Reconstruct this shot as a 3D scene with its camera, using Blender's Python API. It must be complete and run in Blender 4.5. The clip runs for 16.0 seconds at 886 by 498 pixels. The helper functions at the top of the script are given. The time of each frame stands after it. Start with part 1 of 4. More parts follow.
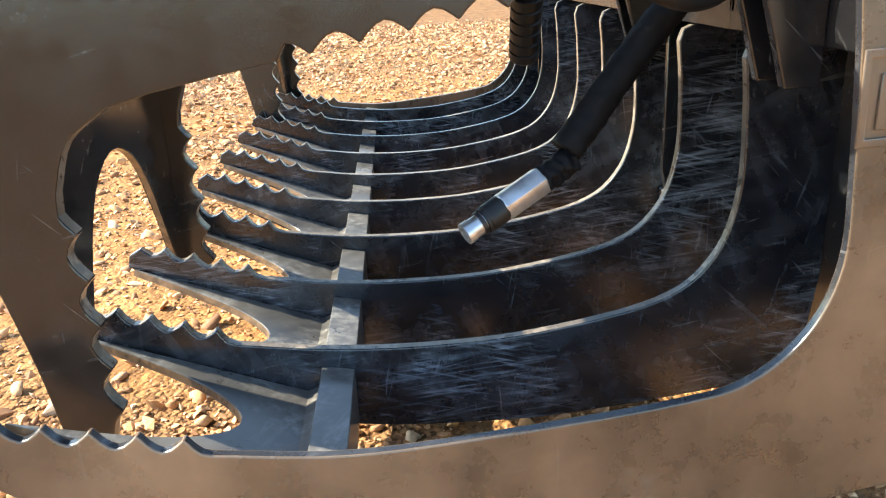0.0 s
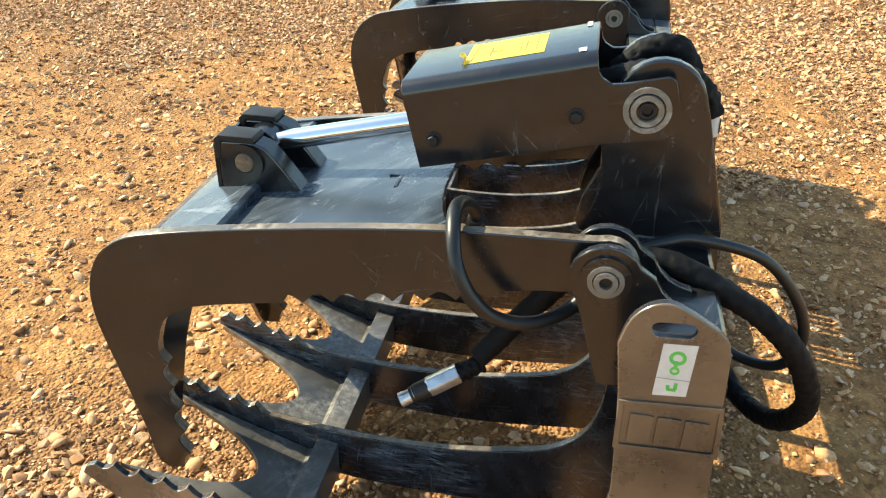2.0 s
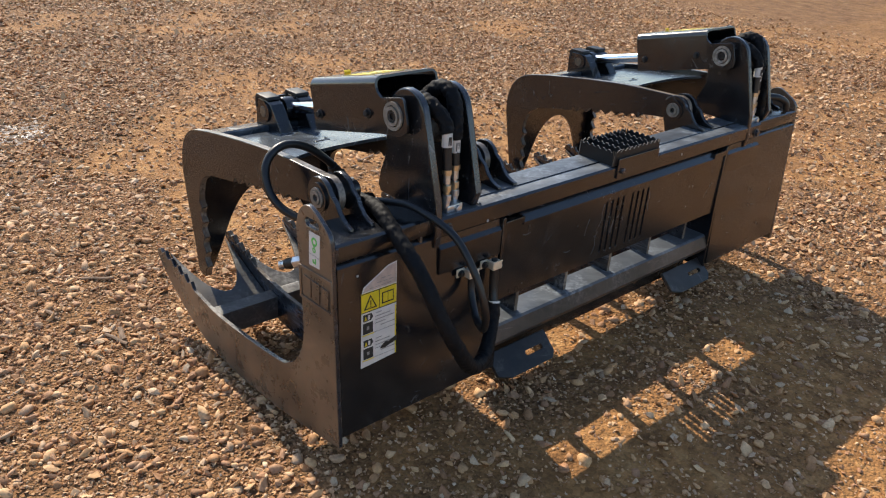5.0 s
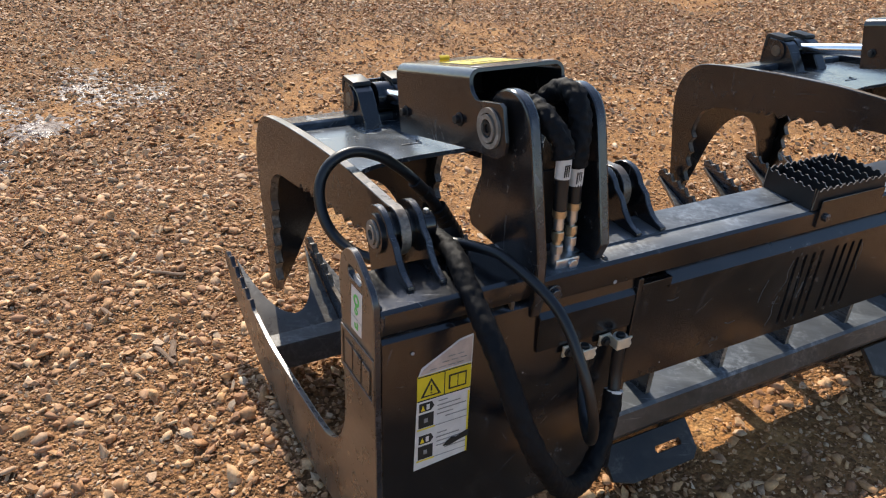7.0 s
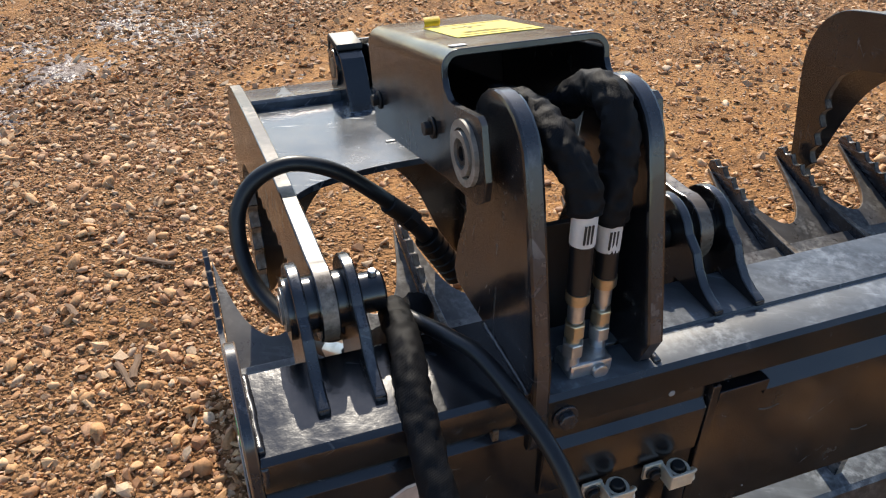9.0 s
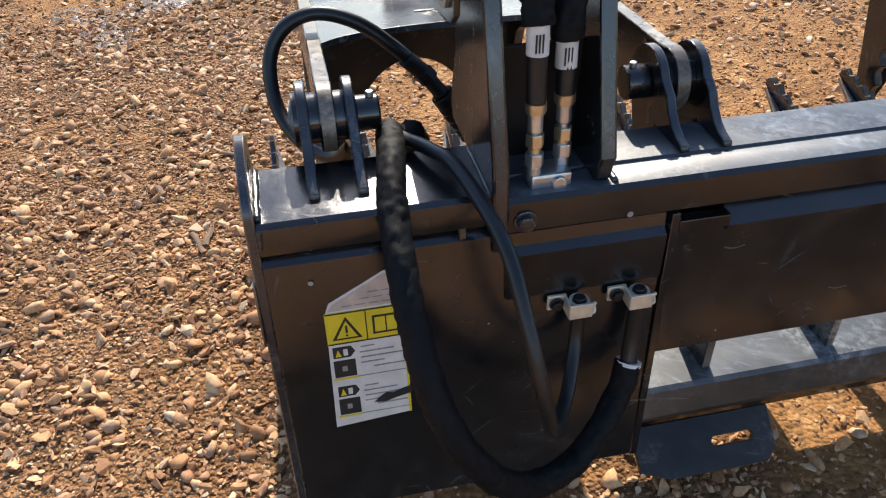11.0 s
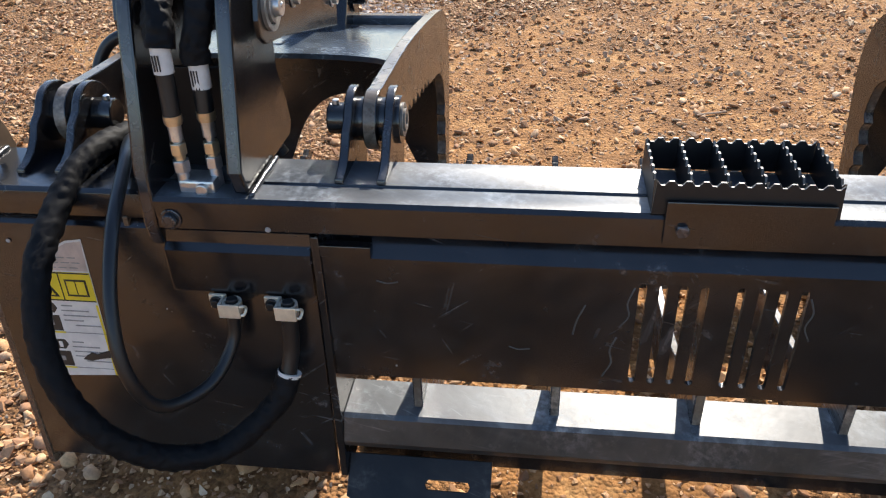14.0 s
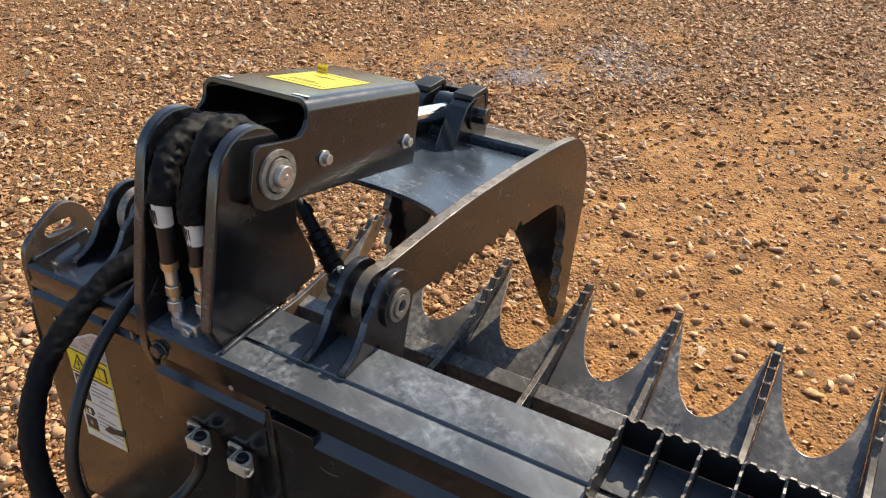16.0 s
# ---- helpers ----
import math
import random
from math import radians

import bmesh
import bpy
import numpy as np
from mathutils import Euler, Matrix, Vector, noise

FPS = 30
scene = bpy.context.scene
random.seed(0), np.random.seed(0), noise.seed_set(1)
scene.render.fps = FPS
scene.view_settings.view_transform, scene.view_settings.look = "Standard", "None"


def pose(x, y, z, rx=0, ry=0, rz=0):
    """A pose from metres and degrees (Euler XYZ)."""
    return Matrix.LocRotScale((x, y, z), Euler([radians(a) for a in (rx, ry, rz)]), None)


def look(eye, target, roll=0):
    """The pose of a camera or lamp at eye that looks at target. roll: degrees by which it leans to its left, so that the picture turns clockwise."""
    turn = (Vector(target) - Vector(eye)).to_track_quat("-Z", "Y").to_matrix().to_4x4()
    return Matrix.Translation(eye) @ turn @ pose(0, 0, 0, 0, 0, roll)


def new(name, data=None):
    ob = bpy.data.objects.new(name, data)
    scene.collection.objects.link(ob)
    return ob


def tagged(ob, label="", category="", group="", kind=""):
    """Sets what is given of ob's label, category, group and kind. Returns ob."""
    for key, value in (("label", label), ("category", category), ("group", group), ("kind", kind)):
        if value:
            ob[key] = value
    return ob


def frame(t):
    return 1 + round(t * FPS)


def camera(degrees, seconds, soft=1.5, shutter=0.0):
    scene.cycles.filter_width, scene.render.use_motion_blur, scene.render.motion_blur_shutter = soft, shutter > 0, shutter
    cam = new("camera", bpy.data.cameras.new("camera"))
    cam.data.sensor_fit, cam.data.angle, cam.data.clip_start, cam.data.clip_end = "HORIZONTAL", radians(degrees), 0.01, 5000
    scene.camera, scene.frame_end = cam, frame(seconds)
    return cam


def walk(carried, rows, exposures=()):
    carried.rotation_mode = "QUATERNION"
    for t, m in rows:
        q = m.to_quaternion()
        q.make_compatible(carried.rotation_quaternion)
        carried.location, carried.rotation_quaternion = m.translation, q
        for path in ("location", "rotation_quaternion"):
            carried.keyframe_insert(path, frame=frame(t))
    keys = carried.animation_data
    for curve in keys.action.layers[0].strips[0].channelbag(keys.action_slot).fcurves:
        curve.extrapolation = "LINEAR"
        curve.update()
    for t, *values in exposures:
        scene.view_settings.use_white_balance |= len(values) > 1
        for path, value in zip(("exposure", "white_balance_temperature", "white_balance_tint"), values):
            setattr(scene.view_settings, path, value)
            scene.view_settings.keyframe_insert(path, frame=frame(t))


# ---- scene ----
cam = camera(59.3, 16.0, soft=1.15)
PATH = [
    (0, (-0.57, -0.694, 0.636), (-0.484, 1.182, -0.05), -2.9),
    (0.5, (-0.529, -0.695, 0.639), (-0.459, 1.169, -0.083), -2.7),
    (1, (-0.469, -0.722, 0.734), (-0.452, 1.116, -0.054), -1.6),
    (1.5, (-0.356, -0.793, 1.058), (-0.479, 0.972, 0.125), -0.4),
    (2, (-0.245, -0.873, 1.276), (-0.559, 0.823, 0.264), 1.4),
    (2.5, (-0.012, -0.94, 1.315), (-0.566, 0.684, 0.288), 2.4),
    (3, (0.287, -1.104, 1.36), (-0.495, 0.442, 0.362), 3.2),
    (3.5, (0.614, -1.108, 1.397), (-0.363, 0.349, 0.438), 3.6),
    (3.7, (0.756, -1.063, 1.405), (-0.291, 0.361, 0.469), 3.7),
    (5.8, (1.383, -0.82, 1.435), (-0.007, 0.301, 0.536), 4.2),
    (6, (1.337, -0.778, 1.42), (-0.071, 0.311, 0.508), 4.2),
    (6.5, (1.124, -0.593, 1.358), (-0.338, 0.395, 0.416), 3.9),
    (7, (0.922, -0.422, 1.345), (-0.588, 0.451, 0.366), 3.6),
    (7.5, (0.815, -0.265, 1.315), (-0.726, 0.495, 0.293), 3.1),
    (8, (0.65, -0.135, 1.298), (-0.904, 0.541, 0.236), 2.5),
    (8.5, (0.55, -0.041, 1.29), (-0.997, 0.582, 0.185), 1.8),
    (9, (0.516, -0.003, 1.257), (-1.012, 0.583, 0.108), 1.2),
    (9.5, (0.523, 0.0, 1.239), (-0.992, 0.542, 0.05), 0.4),
    (9.7, (0.536, 0.0, 1.221), (-0.977, 0.52, 0.02), 0.1),
    (11.8, (0.858, 0.286, 1.159), (-0.753, 0.458, -0.013), -1.3),
    (12, (0.849, 0.356, 1.153), (-0.772, 0.497, -0.009), -1.2),
    (12.5, (0.861, 0.486, 1.154), (-0.784, 0.539, 0.019), -1.5),
    (13, (0.901, 0.677, 1.151), (-0.76, 0.653, 0.038), -1.8),
    (13.5, (0.918, 0.811, 1.148), (-0.752, 0.696, 0.054), -2.1),
    (14, (0.916, 0.871, 1.165), (-0.752, 0.634, 0.088), -2.0),
    (14.5, (0.848, 0.926, 1.245), (-0.796, 0.519, 0.181), -1.4),
    (15, (0.679, 1.007, 1.314), (-0.911, 0.413, 0.255), -0.4),
    (15.5, (0.598, 1.102, 1.359), (-0.914, 0.342, 0.293), 0.1),
    (16, (0.565, 1.182, 1.371), (-0.881, 0.321, 0.291), -0.2),
]
walk(cam, [(t, look(eye, target, roll)) for t, eye, target, roll in PATH],
     exposures=[(0, 1.97, 7050, 3), (1, 1.87, 7000, 1), (1.5, 1.75, 7500, -4), (2, 1.43, 7800, -2), (2.5, 1.02, 7900, 1), (3, 0.78, 7700, 5), (6, 0.61, 6750, 10), (8.5, 0.61, 6850, 10), (12, 0.87, 6600, 11), (13, 0.85, 6500, 10), (14, 0.87, 6550, 10), (16, 0.72, 7450, 10)])

# ---- light ----
SUN_WAY = Vector((-1.26, 0.25, 1.0)).normalized()
world = bpy.data.worlds.new("sky")
scene.world = world
world.use_nodes = True
wn = world.node_tree
sky = wn.nodes.new("ShaderNodeTexSky")
sky.sky_type = "NISHITA"
sky.sun_disc = False
sky.dust_density = 0.5
sky.ozone_density = 2.5
sky.sun_elevation = math.asin(SUN_WAY.z)
sky.sun_rotation = math.atan2(SUN_WAY.x, SUN_WAY.y)
wn.nodes["Background"].inputs[1].default_value = 0.14
wn.links.new(sky.outputs[0], wn.nodes["Background"].inputs[0])
sun = new("sun", bpy.data.lights.new("sun", "SUN"))
sun.data.energy = 4.0
sun.data.angle = radians(0.53)
sun.data.color = (1.0, 0.93, 0.82)
sun.matrix_world = look(SUN_WAY * 20, (0, 0, 0))


# ---- materials ----
def shader(name):
    m = bpy.data.materials.new(name)
    m.use_nodes = True
    return m, m.node_tree, m.node_tree.nodes["Principled BSDF"]


def node(tree, kind, **values):
    n = tree.nodes.new(kind)
    for key, value in values.items():
        n.inputs[key].default_value = value
    return n


def place(tree, scale=1.0, stretch=(1, 1, 1)):
    g = tree.nodes.new("ShaderNodeNewGeometry")
    s = tree.nodes.new("ShaderNodeVectorMath")
    s.operation = "MULTIPLY"
    s.inputs[1].default_value = [scale * v for v in stretch]
    tree.links.new(g.outputs["Position"], s.inputs[0])
    return s.outputs[0]


def cloud(tree, scale, detail=4.0, rough=0.6, stretch=(1, 1, 1)):
    n = node(tree, "ShaderNodeTexNoise", Scale=scale, Detail=detail, Roughness=rough)
    tree.links.new(place(tree, 1.0, stretch), n.inputs["Vector"])
    return n.outputs[0]


def ramp(tree, source, stops):
    r = tree.nodes.new("ShaderNodeValToRGB")
    while len(r.color_ramp.elements) < len(stops):
        r.color_ramp.elements.new(0.5)
    for e, (at, value) in zip(r.color_ramp.elements, stops):
        e.position = at
        e.color = (*value, 1) if isinstance(value, tuple) else (value, value, value, 1)
    tree.links.new(source, r.inputs[0])
    return r.outputs[0]


def mix(tree, factor, a, b, how="MIX"):
    m = tree.nodes.new("ShaderNodeMix")
    m.data_type, m.blend_type = "RGBA", how
    for socket, value in ((m.inputs[0], factor), (m.inputs[6], a), (m.inputs[7], b)):
        if isinstance(value, bpy.types.NodeSocket):
            tree.links.new(value, socket)
        elif isinstance(value, tuple):
            socket.default_value = (*value, 1)
        else:
            socket.default_value = value
    return m.outputs[2]


def relief(tree, bsdf, height, strength, distance):
    b = node(tree, "ShaderNodeBump", Strength=strength, Distance=distance)
    tree.links.new(height, b.inputs["Height"])
    tree.links.new(b.outputs[0], bsdf.inputs["Normal"])


def strokes(tree, angle, scale, low, high, squeeze=16.0):
    """Thin scratches that run one way, in planes that hold the world's x or y."""
    g = tree.nodes.new("ShaderNodeNewGeometry")
    m = tree.nodes.new("ShaderNodeMapping")
    m.inputs["Rotation"].default_value = (radians(angle), radians(angle), 0)
    tree.links.new(g.outputs["Position"], m.inputs["Vector"])
    s = tree.nodes.new("ShaderNodeVectorMath")
    s.operation = "MULTIPLY"
    s.inputs[1].default_value = (0.8, 0.8, squeeze)
    tree.links.new(m.outputs[0], s.inputs[0])
    n = node(tree, "ShaderNodeTexNoise", Scale=scale, Detail=3.0, Roughness=0.55, Distortion=0.6)
    tree.links.new(s.outputs[0], n.inputs["Vector"])
    return ramp(tree, n.outputs[0], [(low, 0.0), (high, 1.0)])


def paint(name, base, wear, wear_from=0.62, gloss=(0.20, 0.42), dust=0.25, scratch=0.5, soil=(0.20, 0.145, 0.10), level=0.5, haze=0.10, dents=0.07, streak=0.0):
    """Machine paint: dusty, scuffed, smeared and scratched, with an orange-peel relief."""
    m, t, b = shader(name)
    scuff = ramp(t, cloud(t, 8, 7, 0.66), [(wear_from - 0.06, 0.0), (wear_from + 0.14, 1.0)])
    fine = ramp(t, cloud(t, 75, 4, 0.65), [(0.42, 0.0), (0.70, 1.0)])
    dusty = ramp(t, cloud(t, 3.2, 7, 0.62), [(0.36, 0.0), (0.74, dust)])
    colour = mix(t, dusty, base, soil)
    worn = mix(t, 1.0, scuff, fine, "MULTIPLY")
    colour = mix(t, worn, colour, wear)
    lines = None
    for angle, scale, low in ((12, 9, 0.64), (-38, 11, 0.65), (63, 10, 0.65), (-74, 8, 0.65)):
        one = strokes(t, angle, scale, low, low + 0.08, 11.0)
        lines = one if lines is None else mix(t, 1.0, lines, one, "ADD")
    lines = mix(t, 1.0, lines, ramp(t, cloud(t, 6, 5), [(0.46, 0.0), (0.66, scratch)]), "MULTIPLY")
    smear = mix(t, 1.0, mix(t, 0.5, strokes(t, 24, 6, 0.44, 0.74, 5.0), strokes(t, -50, 9, 0.46, 0.74, 5.0)), ramp(t, cloud(t, 4.3, 6, 0.65), [(0.38, 0.0), (0.66, 1.0)]), "MULTIPLY")
    smear = mix(t, 1.0, smear, (haze, haze, haze), "MULTIPLY")
    colour = mix(t, mix(t, 1.0, mix(t, 1.0, lines, (0.6, 0.6, 0.6), "MULTIPLY"), smear, "ADD"), colour, wear)
    if streak:
        rub = mix(t, 1.0, mix(t, 1.0, strokes(t, 5, 13, 0.50, 0.66, 14.0), strokes(t, -14, 17, 0.54, 0.68, 12.0), "ADD"), ramp(t, cloud(t, 3.4, 6, 0.7), [(0.50, 0.0), (0.66, streak)]), "MULTIPLY")
        colour = mix(t, rub, colour, wear)
    t.links.new(colour, b.inputs["Base Color"])
    shine = ramp(t, cloud(t, 13, 7, 0.7), [(0.3, gloss[0]), (0.75, gloss[1])])
    shine = mix(t, mix(t, 0.6, worn, lines, "ADD"), shine, (0.6, 0.6, 0.6))
    t.links.new(shine, b.inputs["Roughness"])
    b.inputs["Specular IOR Level"].default_value = level
    relief(t, b, mix(t, 0.5, cloud(t, 90, 3), cloud(t, 9, 2)), dents, 0.004)
    return m


def plain(name, base, rough, metal=0.0, vary=0.25, scale=40, bump=0.1):
    m, t, b = shader(name)
    dark = tuple(c * (1 - vary) for c in base)
    light = tuple(min(1, c * (1 + vary)) for c in base)
    t.links.new(ramp(t, cloud(t, scale, 5), [(0.3, dark), (0.7, light)]), b.inputs["Base Color"])
    b.inputs["Roughness"].default_value = rough
    b.inputs["Metallic"].default_value = metal
    if bump:
        relief(t, b, cloud(t, scale * 4, 3), bump, 0.001)
    return m


BLACK = paint("black_paint", (0.0045, 0.0052, 0.0072), (0.17, 0.17, 0.175), wear_from=0.67, dust=0.06, soil=(0.17, 0.135, 0.11), level=0.82, gloss=(0.12, 0.32), scratch=0.5, haze=0.12)
# Brown dust, made stronger and lighter to colour in light reflected off the ground.
SIDE = paint("dusty_ground_lit_paint", (0.020, 0.019, 0.0185), (0.24, 0.20, 0.165), wear_from=0.65, dust=0.95, soil=(0.30, 0.195, 0.12), gloss=(0.20, 0.42), level=1.0)
# Scuffed black; the blue in its base stands for reflected sky.
TINE = paint("scuffed_sky_tinted_paint", (0.0045, 0.0062, 0.0110), (0.27, 0.30, 0.35), wear_from=0.66, scratch=0.5, dust=0.04, level=0.8, gloss=(0.18, 0.36), haze=0.35, streak=0.75)
# Pale blue base paints sky sheen onto upward faces; rubbing and scratches are wear.
TOP = paint("rubbed_sky_lit_paint", (0.042, 0.049, 0.060), (0.32, 0.36, 0.40), wear_from=0.55, scratch=0.9, dust=0.24, soil=(0.23, 0.23, 0.22), gloss=(0.36, 0.52), level=0.55, haze=0.55, dents=0.10)
# Black deck paint with the sky's reflection coloured in as blue; scratches are wear.
DECK = paint("sky_tinted_deck_paint", (0.022, 0.030, 0.042), (0.30, 0.36, 0.42), wear_from=0.66, scratch=0.9, dust=0.16, soil=(0.15, 0.18, 0.21), gloss=(0.18, 0.30), level=0.75, haze=0.5, dents=0.08)
GLOSS = paint("glossy_black_paint", (0.006, 0.0068, 0.0090), (0.30, 0.31, 0.33), wear_from=0.68, dust=0.04, soil=(0.17, 0.15, 0.13), level=0.9, gloss=(0.07, 0.30), scratch=0.4, haze=0.05, dents=0.15)
WORN = paint("stained_black_paint", (0.014, 0.012, 0.0115), (0.24, 0.19, 0.17), wear_from=0.56, scratch=0.8, dust=0.6, soil=(0.17, 0.115, 0.085), gloss=(0.34, 0.55), level=0.5, haze=0.3, streak=0.3)
# Scraped and dusty; the grey base and extra wear also paint in sun sheen.
WEB = paint("scraped_sheen_paint", (0.035, 0.037, 0.041), (0.36, 0.35, 0.33), wear_from=0.50, scratch=0.8, dust=0.55, soil=(0.26, 0.22, 0.18), gloss=(0.24, 0.42), level=0.9, haze=0.3)
RING = paint("worn_steel_ring", (0.16, 0.145, 0.125), (0.45, 0.41, 0.36), wear_from=0.48, dust=0.4, soil=(0.20, 0.15, 0.11), gloss=(0.3, 0.5), level=0.8)
EDGE = paint("worn_edge_paint", (0.05, 0.045, 0.04), (0.42, 0.36, 0.30), wear_from=0.48, dust=0.6, soil=(0.34, 0.25, 0.17))
EAR = paint("rubbed_plate_edge", (0.010, 0.012, 0.018), (0.34, 0.35, 0.38), wear_from=0.64, scratch=0.6, dust=0.12, soil=(0.22, 0.19, 0.17), gloss=(0.20, 0.36), level=0.9, haze=0.14)
RUST = paint("rusty_edge_paint", (0.06, 0.045, 0.035), (0.40, 0.24, 0.13), wear_from=0.46, dust=0.7, soil=(0.30, 0.19, 0.11))
PAD = paint("dull_black_paint", (0.006, 0.0066, 0.008), (0.20, 0.18, 0.16), wear_from=0.62, dust=0.35, soil=(0.10, 0.075, 0.06), gloss=(0.30, 0.50), level=0.4, haze=0.3)
DARK = plain("matt_black_paint", (0.008, 0.008, 0.009), 0.5)
RUBBER = plain("hose_rubber", (0.009, 0.0095, 0.011), 0.38, bump=0.15)


def woven(name, base):
    m, t, b = shader(name)
    t.links.new(ramp(t, cloud(t, 55, 5), [(0.3, tuple(v * 0.7 for v in base)), (0.7, tuple(v * 1.5 for v in base))]), b.inputs["Base Color"])
    b.inputs["Roughness"].default_value = 0.62
    b.inputs["Specular IOR Level"].default_value = 0.16
    bands = []
    for stretch in ((1, 1, 1), (1, -1, -1)):
        w = node(t, "ShaderNodeTexWave", Scale=260.0, Distortion=1.0, Detail=1.0)
        w.bands_direction = "DIAGONAL"
        t.links.new(place(t, 1.0, stretch), w.inputs["Vector"])
        bands.append(w.outputs["Color"])
    relief(t, b, mix(t, 1.0, bands[0], bands[1], "MULTIPLY"), 0.3, 0.0008)
    return m


SLEEVE = woven("woven_sleeve", (0.0055, 0.0055, 0.0065))
CHROME = plain("chromed_rod", (0.75, 0.76, 0.78), 0.12, 1.0, 0.05, bump=0)
STEEL = plain("zinc_steel", (0.58, 0.59, 0.60), 0.3, 0.85, 0.25)
BRASS = plain("yellow_zinc", (0.60, 0.50, 0.34), 0.32, 0.85, 0.25)
CLAMP = plain("pale_zinc_clamp", (0.80, 0.72, 0.58), 0.42, 0.6, 0.15)
WHITE = plain("white_sticker", (0.66, 0.63, 0.60), 0.45, vary=0.12)
YELLOW = plain("yellow_sticker", (0.72, 0.55, 0.03), 0.4, vary=0.08)
PINK = plain("torn_paper", (0.52, 0.41, 0.35), 0.7, vary=0.2)
OLIVE = plain("faded_ink", (0.20, 0.15, 0.03), 0.5)
INK = plain("black_ink", (0.02, 0.02, 0.02), 0.5)
GREEN = plain("green_ink", (0.12, 0.52, 0.10), 0.5, vary=0.1)
GREY = plain("grey_ink", (0.28, 0.27, 0.26), 0.5)
WOOD = plain("dry_wood", (0.20, 0.12, 0.07), 0.8, scale=30, bump=0.4)


def ground_material():
    m, t, b = shader("gravel_ground")
    share = t.nodes.new("ShaderNodeAttribute")
    share.attribute_name = "gravel"
    edge = mix(t, 0.4, share.outputs["Fac"], cloud(t, 5, 5))
    big = ramp(t, edge, [(0.28, 0.0), (0.60, 1.0)])
    clay = ramp(t, cloud(t, 7, 8, 0.65), [(0.32, (0.21, 0.096, 0.034)), (0.53, (0.385, 0.184, 0.064)), (0.74, (0.54, 0.302, 0.120))])
    grit = ramp(t, cloud(t, 5, 8, 0.65), [(0.3, (0.19, 0.088, 0.038)), (0.6, (0.36, 0.186, 0.080)), (0.8, (0.47, 0.28, 0.140))])
    v = node(t, "ShaderNodeTexVoronoi", Scale=95)
    t.links.new(place(t), v.inputs["Vector"])
    v2 = node(t, "ShaderNodeTexVoronoi", Scale=48)
    t.links.new(place(t), v2.inputs["Vector"])
    tone = mix(t, 0.55, ramp(t, v.outputs["Color"], [(0.1, 0.40), (0.9, 1.45)]), ramp(t, v2.outputs["Color"], [(0.1, 0.42), (0.9, 1.40)]))
    base = mix(t, big, clay, grit)
    base = mix(t, ramp(t, big, [(0.0, 0.78), (0.8, 1.0)]), base, mix(t, 1.0, base, tone, "MULTIPLY"))
    t.links.new(base, b.inputs["Base Color"])
    b.inputs["Roughness"].default_value = 0.9
    b.inputs["Specular IOR Level"].default_value = 0.25
    lump = mix(t, 0.5, ramp(t, v.outputs["Distance"], [(0.0, 1.0), (0.8, 0.0)]), ramp(t, v2.outputs["Distance"], [(0.0, 1.0), (0.8, 0.0)]))
    lump = mix(t, 0.25, lump, cloud(t, 160, 4))
    lump = mix(t, ramp(t, big, [(0.0, 0.55), (0.8, 1.0)]), mix(t, 0.35, mix(t, 0.12, cloud(t, 42, 8, 0.72), ramp(t, v.outputs["Distance"], [(0.0, 1.0), (0.8, 0.0)])), cloud(t, 10, 5)), lump)
    flat = t.nodes.new("ShaderNodeMix")
    t.links.new(ramp(t, big, [(0.0, 0.55), (0.7, 1.0)]), flat.inputs[0])
    flat.inputs[2].default_value = 0.5
    t.links.new(lump, flat.inputs[3])
    lump = flat.outputs[0]
    relief(t, b, lump, 1.0, 0.028)
    return m


def stone_material():
    m, t, b = shader("pebbles")
    g = t.nodes.new("ShaderNodeNewGeometry")
    own = ramp(t, g.outputs["Random Per Island"], [(0.0, (0.24, 0.118, 0.058)), (0.22, (0.40, 0.205, 0.092)), (0.45, (0.54, 0.305, 0.142)),
                                                   (0.66, (0.62, 0.40, 0.225)), (0.82, (0.34, 0.165, 0.082)), (0.93, (0.46, 0.30, 0.18)), (1.0, (0.64, 0.47, 0.31))])
    grain = ramp(t, cloud(t, 140, 4), [(0.3, 0.9), (0.7, 1.35)])
    t.links.new(mix(t, 1.0, own, grain, "MULTIPLY"), b.inputs["Base Color"])
    b.inputs["Roughness"].default_value = 0.75
    b.inputs["Specular IOR Level"].default_value = 0.35
    relief(t, b, cloud(t, 260, 3), 0.35, 0.002)
    return m


GROUND, STONE = ground_material(), stone_material()


# ---- mesh helpers ----
def part(name, bm, material, parent=None, label="", smooth=False):
    me = bpy.data.meshes.new(name)
    bmesh.ops.recalc_face_normals(bm, faces=bm.faces)
    for f in bm.faces:
        f.smooth = True
    bm.to_mesh(me)
    bm.free()
    if not smooth:
        me.set_sharp_from_angle(angle=radians(20))
    for m in material if isinstance(material, (list, tuple)) else (material,):
        me.materials.append(m)
    ob = new(name, me)
    if parent:
        ob.parent = parent
    return tagged(ob, label)


def empty(name, x=0, y=0, z=0, parent=None):
    ob = new(name)
    ob.location = (x, y, z)
    if parent:
        ob.parent = parent
    return ob


